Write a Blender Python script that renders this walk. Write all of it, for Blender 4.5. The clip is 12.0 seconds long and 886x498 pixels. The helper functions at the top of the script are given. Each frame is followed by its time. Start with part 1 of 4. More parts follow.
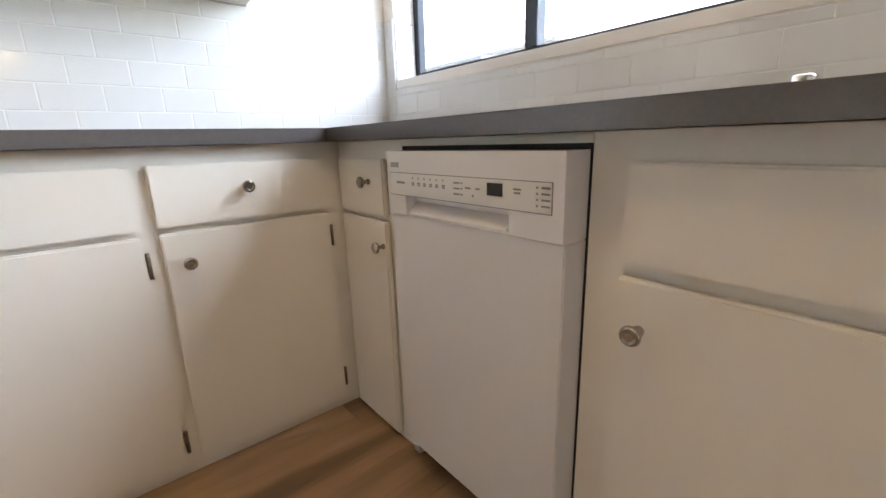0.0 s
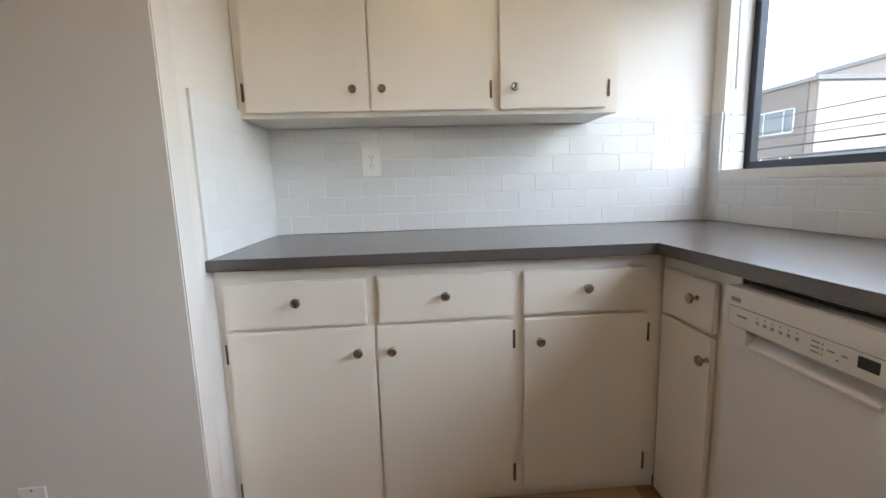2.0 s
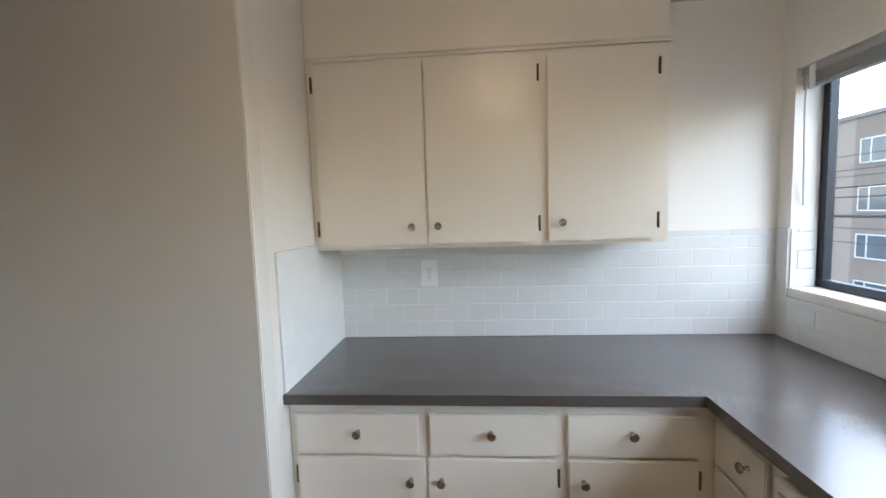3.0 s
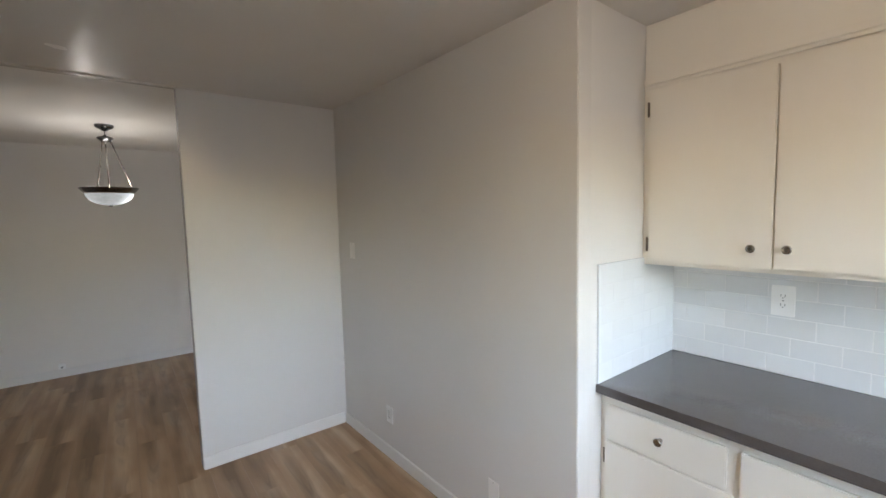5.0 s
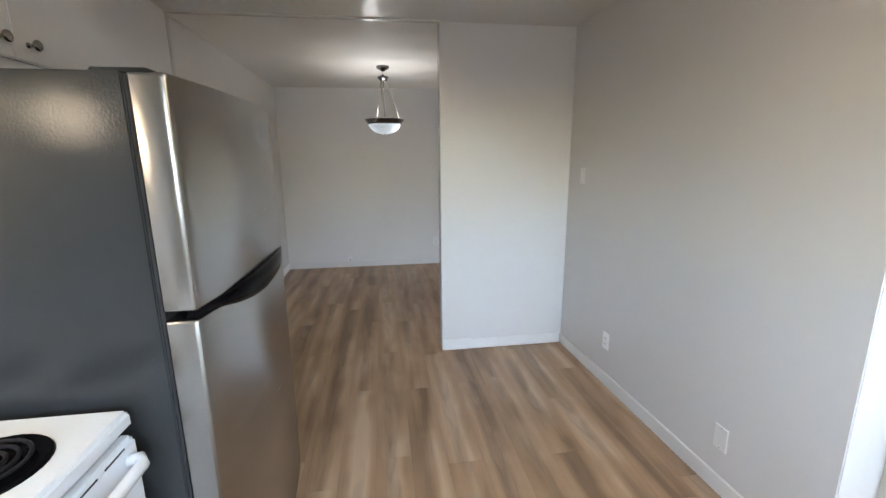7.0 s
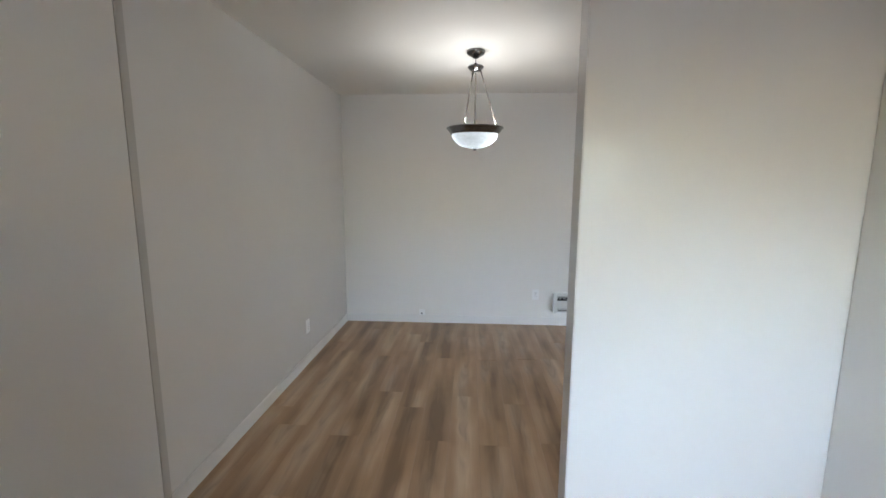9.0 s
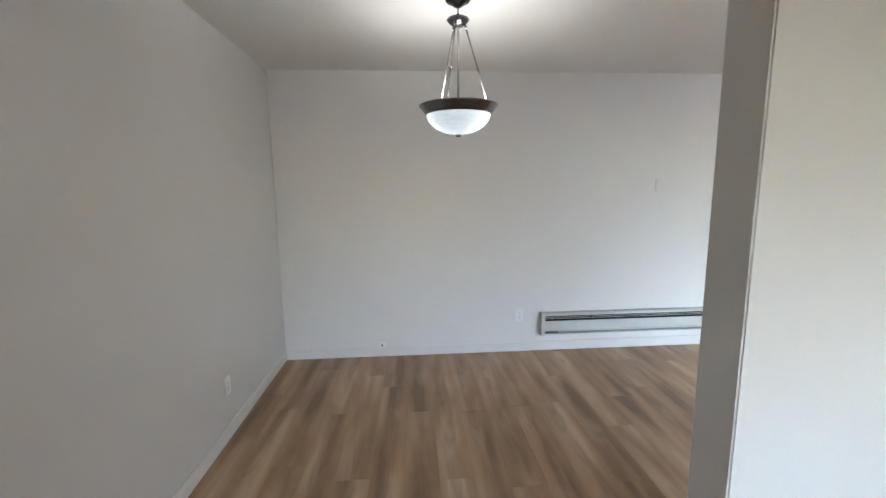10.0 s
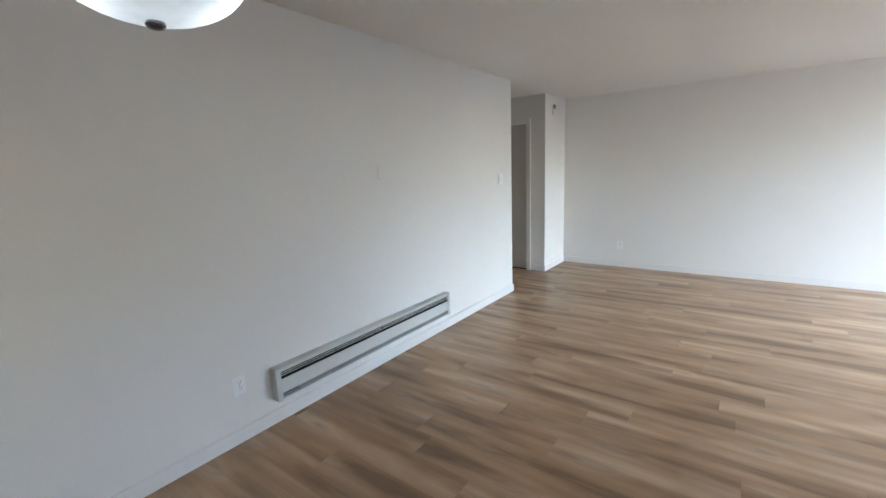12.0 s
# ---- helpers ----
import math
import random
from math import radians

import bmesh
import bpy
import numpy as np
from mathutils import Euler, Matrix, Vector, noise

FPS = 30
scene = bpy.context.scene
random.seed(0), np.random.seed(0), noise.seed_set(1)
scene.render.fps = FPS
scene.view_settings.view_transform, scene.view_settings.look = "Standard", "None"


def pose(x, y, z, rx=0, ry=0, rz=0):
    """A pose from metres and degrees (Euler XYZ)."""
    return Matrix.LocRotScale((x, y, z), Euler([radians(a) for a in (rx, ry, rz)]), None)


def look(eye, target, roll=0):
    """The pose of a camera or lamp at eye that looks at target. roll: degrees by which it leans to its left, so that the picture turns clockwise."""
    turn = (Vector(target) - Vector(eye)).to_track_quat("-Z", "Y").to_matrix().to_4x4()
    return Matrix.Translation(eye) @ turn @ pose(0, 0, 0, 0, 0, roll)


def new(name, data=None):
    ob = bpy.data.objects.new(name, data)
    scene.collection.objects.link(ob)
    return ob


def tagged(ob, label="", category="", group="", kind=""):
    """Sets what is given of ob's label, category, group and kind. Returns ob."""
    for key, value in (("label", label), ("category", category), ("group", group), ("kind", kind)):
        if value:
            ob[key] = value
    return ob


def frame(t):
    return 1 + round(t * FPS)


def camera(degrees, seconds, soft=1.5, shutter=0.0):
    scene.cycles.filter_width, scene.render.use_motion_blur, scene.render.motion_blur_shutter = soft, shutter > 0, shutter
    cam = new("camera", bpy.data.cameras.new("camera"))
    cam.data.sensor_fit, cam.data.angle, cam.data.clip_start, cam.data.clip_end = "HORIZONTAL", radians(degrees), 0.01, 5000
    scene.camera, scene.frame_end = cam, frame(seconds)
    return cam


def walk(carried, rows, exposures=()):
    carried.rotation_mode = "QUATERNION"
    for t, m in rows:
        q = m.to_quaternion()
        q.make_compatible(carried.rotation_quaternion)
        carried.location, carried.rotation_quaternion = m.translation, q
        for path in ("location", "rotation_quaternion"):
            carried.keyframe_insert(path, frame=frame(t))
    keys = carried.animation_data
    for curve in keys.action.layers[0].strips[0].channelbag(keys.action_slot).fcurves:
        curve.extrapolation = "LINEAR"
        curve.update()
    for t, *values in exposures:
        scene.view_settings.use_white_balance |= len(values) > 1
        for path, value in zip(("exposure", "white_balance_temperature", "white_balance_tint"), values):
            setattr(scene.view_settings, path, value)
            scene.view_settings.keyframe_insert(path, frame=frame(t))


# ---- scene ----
cam = camera(93.4, 12.0)
SKY, SUN, PENDANT, KITCHEN, BOWL = 0.15, 2.6, 0.54, 1.0, 0.009
SUN_FROM, SUN_UP = 98, 58
EXPOSURES = [(0.0, 3.4, 7750, 16), (1.5, 2.95, 7850, 17), (2.5, 2.6, 7600, 15), (4.5, 2.85, 7150, 12), (5.5, 3.3, 7400, 14), (6.0, 3.45, 6750, 10), (7.0, 3.55, 6750, 11),
             (8.8, 3.85, 6600, 9), (10.0, 3.95, 6550, 10), (11.5, 3.75, 6000, 8), (12.0, 3.6, 6550, 10)]
PATH = [
    (0, (4.379, 2.838, 0.866), (5.606, 4.336, 0.364), -1.8),
    (0.5, (4.304, 2.83, 0.903), (5.254, 4.53, 0.45), -1.8),
    (1, (4.208, 2.793, 0.929), (4.864, 4.637, 0.52), -1.6),
    (1.5, (4.15, 2.745, 0.963), (4.505, 4.68, 0.601), -1.6),
    (2, (4.121, 2.7, 1.113), (4.258, 4.673, 0.814), -1.7),
    (2.5, (4.145, 2.662, 1.326), (4.136, 4.65, 1.107), -1.7),
    (2.7, (4.151, 2.643, 1.422), (4.095, 4.633, 1.231), -1.7),
    (4.5, (4.448, 2.56, 1.671), (3.221, 4.135, 1.564), -2.1),
    (5, (4.449, 2.467, 1.627), (2.867, 3.681, 1.464), -1.4),
    (5.5, (4.449, 2.395, 1.573), (2.663, 3.264, 1.34), -0.8),
    (6, (4.482, 2.331, 1.528), (2.6, 2.931, 1.213), -0.6),
    (6.5, (4.556, 2.331, 1.509), (2.637, 2.736, 1.117), -0.7),
    (7, (4.508, 2.351, 1.509), (2.573, 2.631, 1.089), -0.5),
    (7.2, (4.42, 2.348, 1.498), (2.478, 2.58, 1.082), -0.4),
    (8.8, (3.185, 2.4, 1.512), (1.213, 2.282, 1.205), 0.1),
    (9, (3.0, 2.374, 1.5), (1.026, 2.253, 1.206), 0.2),
    (9.5, (2.56, 2.271, 1.504), (0.582, 2.231, 1.208), -0.1),
    (10, (2.129, 2.157, 1.505), (0.156, 2.301, 1.21), -0.6),
    (10.5, (1.734, 2.029, 1.507), (-0.185, 2.505, 1.21), -1.0),
    (11, (1.37, 2.004, 1.488), (-0.408, 2.868, 1.181), -1.5),
    (11.5, (1.043, 2.041, 1.479), (-0.464, 3.313, 1.144), -2.0),
    (12, (0.764, 2.046, 1.494), (-0.398, 3.631, 1.123), -2.3),
]
walk(cam, [(t, look(eye, target, roll)) for t, eye, target, roll in PATH],
     exposures=EXPOSURES)

# ---- world, sun and lamps ----
world = bpy.data.worlds.new("overcast_sky")
scene.world = world
world.use_nodes = True
wn = world.node_tree
wn.nodes.clear()
sky = wn.nodes.new("ShaderNodeTexSky")
sky.sky_type = "NISHITA"
sky.sun_disc = False
sky.sun_elevation, sky.sun_rotation = radians(SUN_UP), radians(SUN_FROM)
sky.dust_density = 0.6
soften = wn.nodes.new("ShaderNodeHueSaturation")
soften.inputs["Saturation"].default_value = 1.0
bg = wn.nodes.new("ShaderNodeBackground")
bg.inputs["Strength"].default_value = SKY
wo = wn.nodes.new("ShaderNodeOutputWorld")
wn.links.new(sky.outputs[0], soften.inputs["Color"])
wn.links.new(soften.outputs[0], bg.inputs["Color"])
wn.links.new(bg.outputs[0], wo.inputs["Surface"])


def lamp(name, kind, place, power, colour=(1, 1, 1), aim=None):
    d = bpy.data.lights.new(name, kind)
    d.energy, d.color = power, colour
    o = new(name, d)
    o.matrix_world = look(place, aim) if aim else Matrix.Translation(place)
    return o


sun = lamp("sun", "SUN", (20, -8, 30), SUN, (0.66, 0.83, 1.0))
sun.rotation_mode = "XYZ"
sun.matrix_world = look((0, 0, 0), (-math.cos(radians(SUN_UP)) * math.sin(radians(SUN_FROM)), -math.cos(radians(SUN_UP)) * math.cos(radians(SUN_FROM)), -math.sin(radians(SUN_UP))))
sun.data.angle = radians(105)

LAMP = Vector((-0.125, 2.41, 0.0))
for dx, dy in ((0.033, 0.103), (-0.033, -0.103)):
    o = lamp("pendant_bulb", "POINT", (LAMP.x + dx, LAMP.y + dy, 1.85), PENDANT, (0.96, 0.98, 1.0))
    o.data.shadow_soft_size = 0.03
o = lamp("kitchen_bulb", "POINT", (4.35, 3.15, 2.30), KITCHEN, (1.0, 0.8, 0.55))
o.data.shadow_soft_size = 0.05


# ---- materials ----
def material(name, colour, rough=0.5, metal=0.0, noise_scale=0.0, amount=0.1, bump=0.0, bump_scale=60.0, spec=0.5, stretch=None, vary=0.0):
    m = bpy.data.materials.new(name)
    m.use_nodes = True
    nt = m.node_tree
    b = nt.nodes["Principled BSDF"]
    b.inputs["Base Color"].default_value = (*colour, 1)
    b.inputs["Roughness"].default_value = rough
    b.inputs["Metallic"].default_value = metal
    b.inputs["Specular IOR Level"].default_value = spec
    co = nt.nodes.new("ShaderNodeTexCoord")
    src = co.outputs["Object"]
    if stretch:
        mp = nt.nodes.new("ShaderNodeMapping")
        mp.inputs["Scale"].default_value = stretch
        nt.links.new(src, mp.inputs["Vector"])
        src = mp.outputs[0]
    if noise_scale:
        n = nt.nodes.new("ShaderNodeTexNoise")
        n.inputs["Scale"].default_value = noise_scale
        n.inputs["Detail"].default_value = 5
        nt.links.new(src, n.inputs["Vector"])
        r = nt.nodes.new("ShaderNodeMapRange")
        r.inputs[3].default_value, r.inputs[4].default_value = 1 - amount, 1 + amount
        nt.links.new(n.outputs["Fac"], r.inputs[0])
        v = nt.nodes.new("ShaderNodeHueSaturation")
        v.inputs["Color"].default_value = (*colour, 1)
        last = r.outputs[0]
        if vary:
            oi = nt.nodes.new("ShaderNodeObjectInfo")
            q = nt.nodes.new("ShaderNodeMapRange")
            q.inputs[3].default_value, q.inputs[4].default_value = 1 - vary, 1 + vary
            nt.links.new(oi.outputs["Random"], q.inputs[0])
            mu = nt.nodes.new("ShaderNodeMath")
            mu.operation = "MULTIPLY"
            nt.links.new(last, mu.inputs[0])
            nt.links.new(q.outputs[0], mu.inputs[1])
            last = mu.outputs[0]
        nt.links.new(last, v.inputs["Value"])
        nt.links.new(v.outputs[0], b.inputs["Base Color"])
        rr = nt.nodes.new("ShaderNodeMapRange")
        rr.inputs[3].default_value, rr.inputs[4].default_value = max(0.02, rough - 0.06), min(1, rough + 0.06)
        nt.links.new(n.outputs["Fac"], rr.inputs[0])
        nt.links.new(rr.outputs[0], b.inputs["Roughness"])
    if bump:
        n2 = nt.nodes.new("ShaderNodeTexNoise")
        n2.inputs["Scale"].default_value = bump_scale
        n2.inputs["Detail"].default_value = 3
        nt.links.new(src, n2.inputs["Vector"])
        bp = nt.nodes.new("ShaderNodeBump")
        bp.inputs["Strength"].default_value = bump
        bp.inputs["Distance"].default_value = 0.004
        nt.links.new(n2.outputs["Fac"], bp.inputs["Height"])
        nt.links.new(bp.outputs[0], b.inputs["Normal"])
    return m


M_WALL = material("eggshell_wall_paint", (0.81, 0.785, 0.745), 0.42, noise_scale=1.3, amount=0.03, bump=0.12, bump_scale=130)
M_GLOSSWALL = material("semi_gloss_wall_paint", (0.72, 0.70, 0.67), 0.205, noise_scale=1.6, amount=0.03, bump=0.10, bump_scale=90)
M_CEIL = material("flat_ceiling_paint", (0.80, 0.775, 0.735), 0.65, noise_scale=1.5, amount=0.03, bump=0.35, bump_scale=120)
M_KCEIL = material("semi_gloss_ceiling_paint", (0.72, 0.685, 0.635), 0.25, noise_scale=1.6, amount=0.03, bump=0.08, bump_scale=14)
M_TRIM = material("white_trim_paint", (0.78, 0.76, 0.73), 0.36, noise_scale=3, amount=0.03, bump=0.05, bump_scale=60)
# wall corner strip: an even grey, darker than the walls beside it
M_STRIP = material("grey_strip", (0.48, 0.46, 0.43), 0.36, noise_scale=4, amount=0.06)
M_CAB = material("cream_cabinet_paint", (0.80, 0.755, 0.68), 0.33, noise_scale=2.2, amount=0.04, bump=0.06, bump_scale=45)
M_TILE = material("white_glazed_tile", (0.71, 0.725, 0.73), 0.10, noise_scale=9, amount=0.03, bump=0.05, bump_scale=22, vary=0.025)
M_GROUT = material("light_grout", (0.77, 0.775, 0.77), 0.8, noise_scale=40, amount=0.08, bump=0.3, bump_scale=300)
M_COUNTER = material("grey_brown_quartz", (0.085, 0.076, 0.074), 0.22, noise_scale=180, amount=0.16, bump=0.02, bump_scale=200, spec=1.0)
M_NICKEL = material("brushed_nickel", (0.40, 0.375, 0.34), 0.15, 1.0, noise_scale=60, amount=0.12)
M_CHROME = material("chrome", (0.8, 0.8, 0.8), 0.08, 1.0)
M_HINGE = material("aged_bronze_hinge", (0.17, 0.14, 0.11), 0.4, 0.9, noise_scale=90, amount=0.3)
M_STEEL = material("brushed_stainless_steel", (0.42, 0.405, 0.385), 0.25, 1.0, noise_scale=1.5, amount=0.07, stretch=(1.0, 1.0, 14))
M_FSIDE = material("charcoal_textured_steel", (0.030, 0.032, 0.033), 0.22, 0.0, noise_scale=12, amount=0.05, bump=0.14, bump_scale=170)
M_BLACK = material("black_plastic", (0.004, 0.004, 0.005), 0.2, noise_scale=20, amount=0.2, spec=0.04)
M_DARKGAP = material("dark_rubber", (0.02, 0.02, 0.021), 0.7, noise_scale=30, amount=0.2)
M_WHITEAPP = material("white_appliance_enamel", (0.75, 0.735, 0.735), 0.205, noise_scale=3, amount=0.02, bump=0.02, bump_scale=70)
M_STOVE = material("white_porcelain_enamel", (0.80, 0.82, 0.83), 0.12, noise_scale=6, amount=0.03)
M_COIL = material("burner_coil", (0.02, 0.02, 0.022), 0.45, 0.5, noise_scale=60, amount=0.3)
M_INK = material("grey_print", (0.24, 0.235, 0.23), 0.5, noise_scale=80, amount=0.1)
M_LOGO = material("silver_badge", (0.33, 0.31, 0.3), 0.35, 0.4, noise_scale=80, amount=0.1)
M_DISPLAY = material("display_glass", (0.012, 0.014, 0.016), 0.1, noise_scale=30, amount=0.1)
M_PANEL = material("control_overlay", (0.70, 0.69, 0.66), 0.3, noise_scale=20, amount=0.02)
M_PLATE = material("white_plastic_plate", (0.87, 0.865, 0.85), 0.36, noise_scale=15, amount=0.02)
M_FRAME = material("dark_anodised_aluminium", (0.028, 0.034, 0.045), 0.35, 0.5, noise_scale=25, amount=0.2)
M_BLIND = material("grey_blind_metal", (0.42, 0.43, 0.44), 0.4, 0.2, noise_scale=30, amount=0.08)
M_WAND = material("clear_acrylic", (0.75, 0.77, 0.78), 0.15)
M_PEWTER = material("dark_pewter", (0.18, 0.175, 0.178), 0.24, 0.95, noise_scale=40, amount=0.2)
M_HEATER = material("beige_heater_enamel", (0.62, 0.615, 0.585), 0.38, noise_scale=18, amount=0.05, bump=0.04, bump_scale=60)
M_FINS = material("heater_fins", (0.010, 0.010, 0.010), 0.5, 0.6, noise_scale=60, amount=0.3)
M_DOOR = material("beige_door_paint", (0.60, 0.56, 0.51), 0.4, noise_scale=2.5, amount=0.04, bump=0.06, bump_scale=50)
M_UNDER = material("dark_underlay", (0.05, 0.035, 0.025), 0.9, noise_scale=15, amount=0.2)
M_ROOF = material("roof_gravel", (0.25, 0.25, 0.25), 0.9, noise_scale=4, amount=0.2)
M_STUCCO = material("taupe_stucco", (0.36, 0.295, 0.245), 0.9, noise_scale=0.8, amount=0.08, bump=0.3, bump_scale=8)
M_STUCCO2 = material("darker_stucco_panel", (0.26, 0.212, 0.178), 0.9, noise_scale=0.8, amount=0.08)
M_PINK = material("pale_pink_stucco", (0.45, 0.38, 0.335), 0.9, noise_scale=0.8, amount=0.08)
M_BLUEWALL = material("blue_grey_siding", (0.24, 0.29, 0.32), 0.8, noise_scale=1.2, amount=0.08, stretch=(1, 1, 12))
M_WFRAME = material("white_vinyl_frame", (0.75, 0.76, 0.77), 0.4, noise_scale=8, amount=0.03)
M_FARGLASS = material("far_window_glass", (0.10, 0.13, 0.16), 0.08, noise_scale=1.2, amount=0.4)
M_CABLE = material("cable_jacket", (0.03, 0.03, 0.032), 0.6, noise_scale=5, amount=0.1)
M_POLE = material("weathered_pole_wood", (0.12, 0.09, 0.07), 0.9, noise_scale=3, amount=0.2, stretch=(4, 4, 0.5))
M_ASPHALT = material("asphalt", (0.05, 0.05, 0.052), 0.9, noise_scale=3, amount=0.25, bump=0.3, bump_scale=60)


def brush(m, amount):
    """Fine horizontal brushing, which draws highlights out upright."""
    nt = m.node_tree
    b = nt.nodes["Principled BSDF"]
    tan = nt.nodes.new("ShaderNodeTangent")
    tan.direction_type, tan.axis = "RADIAL", "Z"
    nt.links.new(tan.outputs[0], b.inputs["Tangent"])
    b.inputs["Anisotropic"].default_value = amount
    b.inputs["Anisotropic Rotation"].default_value = 0.25


brush(M_STEEL, 0.7)


def glass_material():
    m = bpy.data.materials.new("window_glass")
    m.use_nodes = True
    nt = m.node_tree
    nt.nodes.clear()
    o = nt.nodes.new("ShaderNodeOutputMaterial")
    mix = nt.nodes.new("ShaderNodeMixShader")
    mix.inputs[0].default_value = 0.05
    tr = nt.nodes.new("ShaderNodeBsdfTransparent")
    gl = nt.nodes.new("ShaderNodeBsdfGlossy")
    gl.inputs["Roughness"].default_value = 0.02
    nt.links.new(tr.outputs[0], mix.inputs[1])
    nt.links.new(gl.outputs[0], mix.inputs[2])
    nt.links.new(mix.outputs[0], o.inputs[0])
    return m


M_GLASS = glass_material()


def bowl_material():
    m = bpy.data.materials.new("frosted_alabaster_glass")
    m.use_nodes = True
    nt = m.node_tree
    nt.nodes.clear()
    o = nt.nodes.new("ShaderNodeOutputMaterial")
    a = nt.nodes.new("ShaderNodeAddShader")
    mix = nt.nodes.new("ShaderNodeMixShader")
    tl = nt.nodes.new("ShaderNodeBsdfTranslucent")
    tl.inputs["Color"].default_value = (0.062, 0.069, 0.076, 1)
    pr = nt.nodes.new("ShaderNodeBsdfPrincipled")
    pr.inputs["Base Color"].default_value = (0.7, 0.72, 0.72, 1)
    pr.inputs["Roughness"].default_value = 0.25
    em = nt.nodes.new("ShaderNodeEmission")
    em.inputs["Color"].default_value = (0.9, 0.97, 1, 1)
    em.inputs["Strength"].default_value = BOWL
    no = nt.nodes.new("ShaderNodeTexNoise")
    no.inputs["Scale"].default_value = 9
    rg = nt.nodes.new("ShaderNodeMapRange")
    rg.inputs[3].default_value, rg.inputs[4].default_value = 0.6, 0.8
    nt.links.new(no.outputs["Fac"], rg.inputs[0])
    nt.links.new(rg.outputs[0], mix.inputs[0])
    nt.links.new(pr.outputs[0], mix.inputs[1])
    nt.links.new(tl.outputs[0], mix.inputs[2])
    nt.links.new(mix.outputs[0], a.inputs[0])
    nt.links.new(em.outputs[0], a.inputs[1])
    nt.links.new(a.outputs[0], o.inputs[0])
    return m


M_BOWL = bowl_material()


def bulb_material(strength):
    m = bpy.data.materials.new("warm_lamp_glass")
    m.use_nodes = True
    b = m.node_tree.nodes["Principled BSDF"]
    b.inputs["Base Color"].default_value = (0.9, 0.85, 0.75, 1)
    b.inputs["Emission Color"].default_value = (1, 0.84, 0.62, 1)
    b.inputs["Emission Strength"].default_value = strength
    return m


M_BULB = bulb_material(2.5)
M_HOODBULB = bulb_material(12.0)


def plank_material():
    """Oak-look vinyl: soft long streaks, a darker arched heart in some planks, fine pores."""
    m = bpy.data.materials.new("oak_vinyl_plank")
    m.use_nodes = True
    nt = m.node_tree
    b = nt.nodes["Principled BSDF"]
    co = nt.nodes.new("ShaderNodeTexCoord")
    oi = nt.nodes.new("ShaderNodeObjectInfo")

    def maths(op, a, c, d=None):
        n = nt.nodes.new("ShaderNodeMath")
        n.operation = op
        for k, v in enumerate((a, c, d)):
            if v is None:
                continue
            if isinstance(v, (int, float)):
                n.inputs[k].default_value = v
            else:
                nt.links.new(v, n.inputs[k])
        return n.outputs[0]

    def ranged(v, lo, hi, a, c, smooth=False):
        n = nt.nodes.new("ShaderNodeMapRange")
        if smooth:
            n.interpolation_type = "SMOOTHSTEP"
        nt.links.new(v, n.inputs[0])
        for k, q in enumerate((lo, hi, a, c)):
            n.inputs[k + 1].default_value = q
        return n.outputs[0]

    shift = nt.nodes.new("ShaderNodeVectorMath")
    shift.operation = "MULTIPLY_ADD"
    comb = nt.nodes.new("ShaderNodeCombineXYZ")
    for k in (0, 1, 2):
        nt.links.new(oi.outputs["Random"], comb.inputs[k])
    nt.links.new(comb.outputs[0], shift.inputs[0])
    shift.inputs[1].default_value = (37.0, 91.0, 53.0)
    nt.links.new(co.outputs["Object"], shift.inputs[2])

    def grain(scale, stretch, detail, distortion=0.0):
        mp = nt.nodes.new("ShaderNodeMapping")
        mp.inputs["Scale"].default_value = stretch
        nt.links.new(shift.outputs[0], mp.inputs["Vector"])
        n = nt.nodes.new("ShaderNodeTexNoise")
        n.inputs["Scale"].default_value = scale
        n.inputs["Detail"].default_value = detail
        n.inputs["Distortion"].default_value = distortion
        nt.links.new(mp.outputs[0], n.inputs["Vector"])
        return n.outputs["Fac"]

    broad = grain(2.4, (0.34, 3.0, 1), 1.5, 0.3)
    cloud = grain(2.4, (1.0, 2.2, 1), 2.0, 0.3)
    streak = grain(11.0, (0.2, 5.0, 1), 3.0, 0.3)
    pores = grain(34.0, (0.16, 7.0, 1), 4.0, 0.6)
    xyz = nt.nodes.new("ShaderNodeSeparateXYZ")
    nt.links.new(co.outputs["Object"], xyz.inputs[0])
    middle = maths("ABSOLUTE", maths("SUBTRACT", xyz.outputs["Y"], 0.0908), 0.0)
    fade = ranged(middle, 0.02, 0.0908, 1.0, 0.3, True)
    tone = maths("MULTIPLY_ADD", broad, 0.60, maths("MULTIPLY_ADD", cloud, 0.32, maths("MULTIPLY", streak, 0.08)))
    tone = maths("MULTIPLY_ADD", maths("SUBTRACT", tone, 0.5), fade, 0.5)

    # the arched heart: nested parabolas about the plank's middle
    off = maths("ADD", maths("SUBTRACT", xyz.outputs["Y"], 0.09), maths("MULTIPLY_ADD", cloud, 0.10, -0.05))
    across = maths("MULTIPLY", off, off)
    arch = maths("ADD", maths("MULTIPLY", across, 620.0), maths("MULTIPLY_ADD", xyz.outputs["X"], 3.2, maths("MULTIPLY", broad, 5.0)))
    lines = ranged(maths("SINE", maths("MULTIPLY", arch, 6.5), 0.0), 0.1, 1.0, 0.0, 1.0, True)
    near = ranged(across, 0.0, 0.0024, 1.0, 0.0, True)
    chosen = ranged(cloud, 0.44, 0.62, 0.0, 1.0, True)
    heart = maths("MULTIPLY", near, chosen)

    ramp = nt.nodes.new("ShaderNodeValToRGB")
    cr = ramp.color_ramp
    cr.elements[0].position, cr.elements[0].color = 0.40, FLOOR_DARK
    cr.elements[1].position, cr.elements[1].color = 0.61, FLOOR_LIGHT
    e = cr.elements.new(0.5)
    e.color = FLOOR_MID
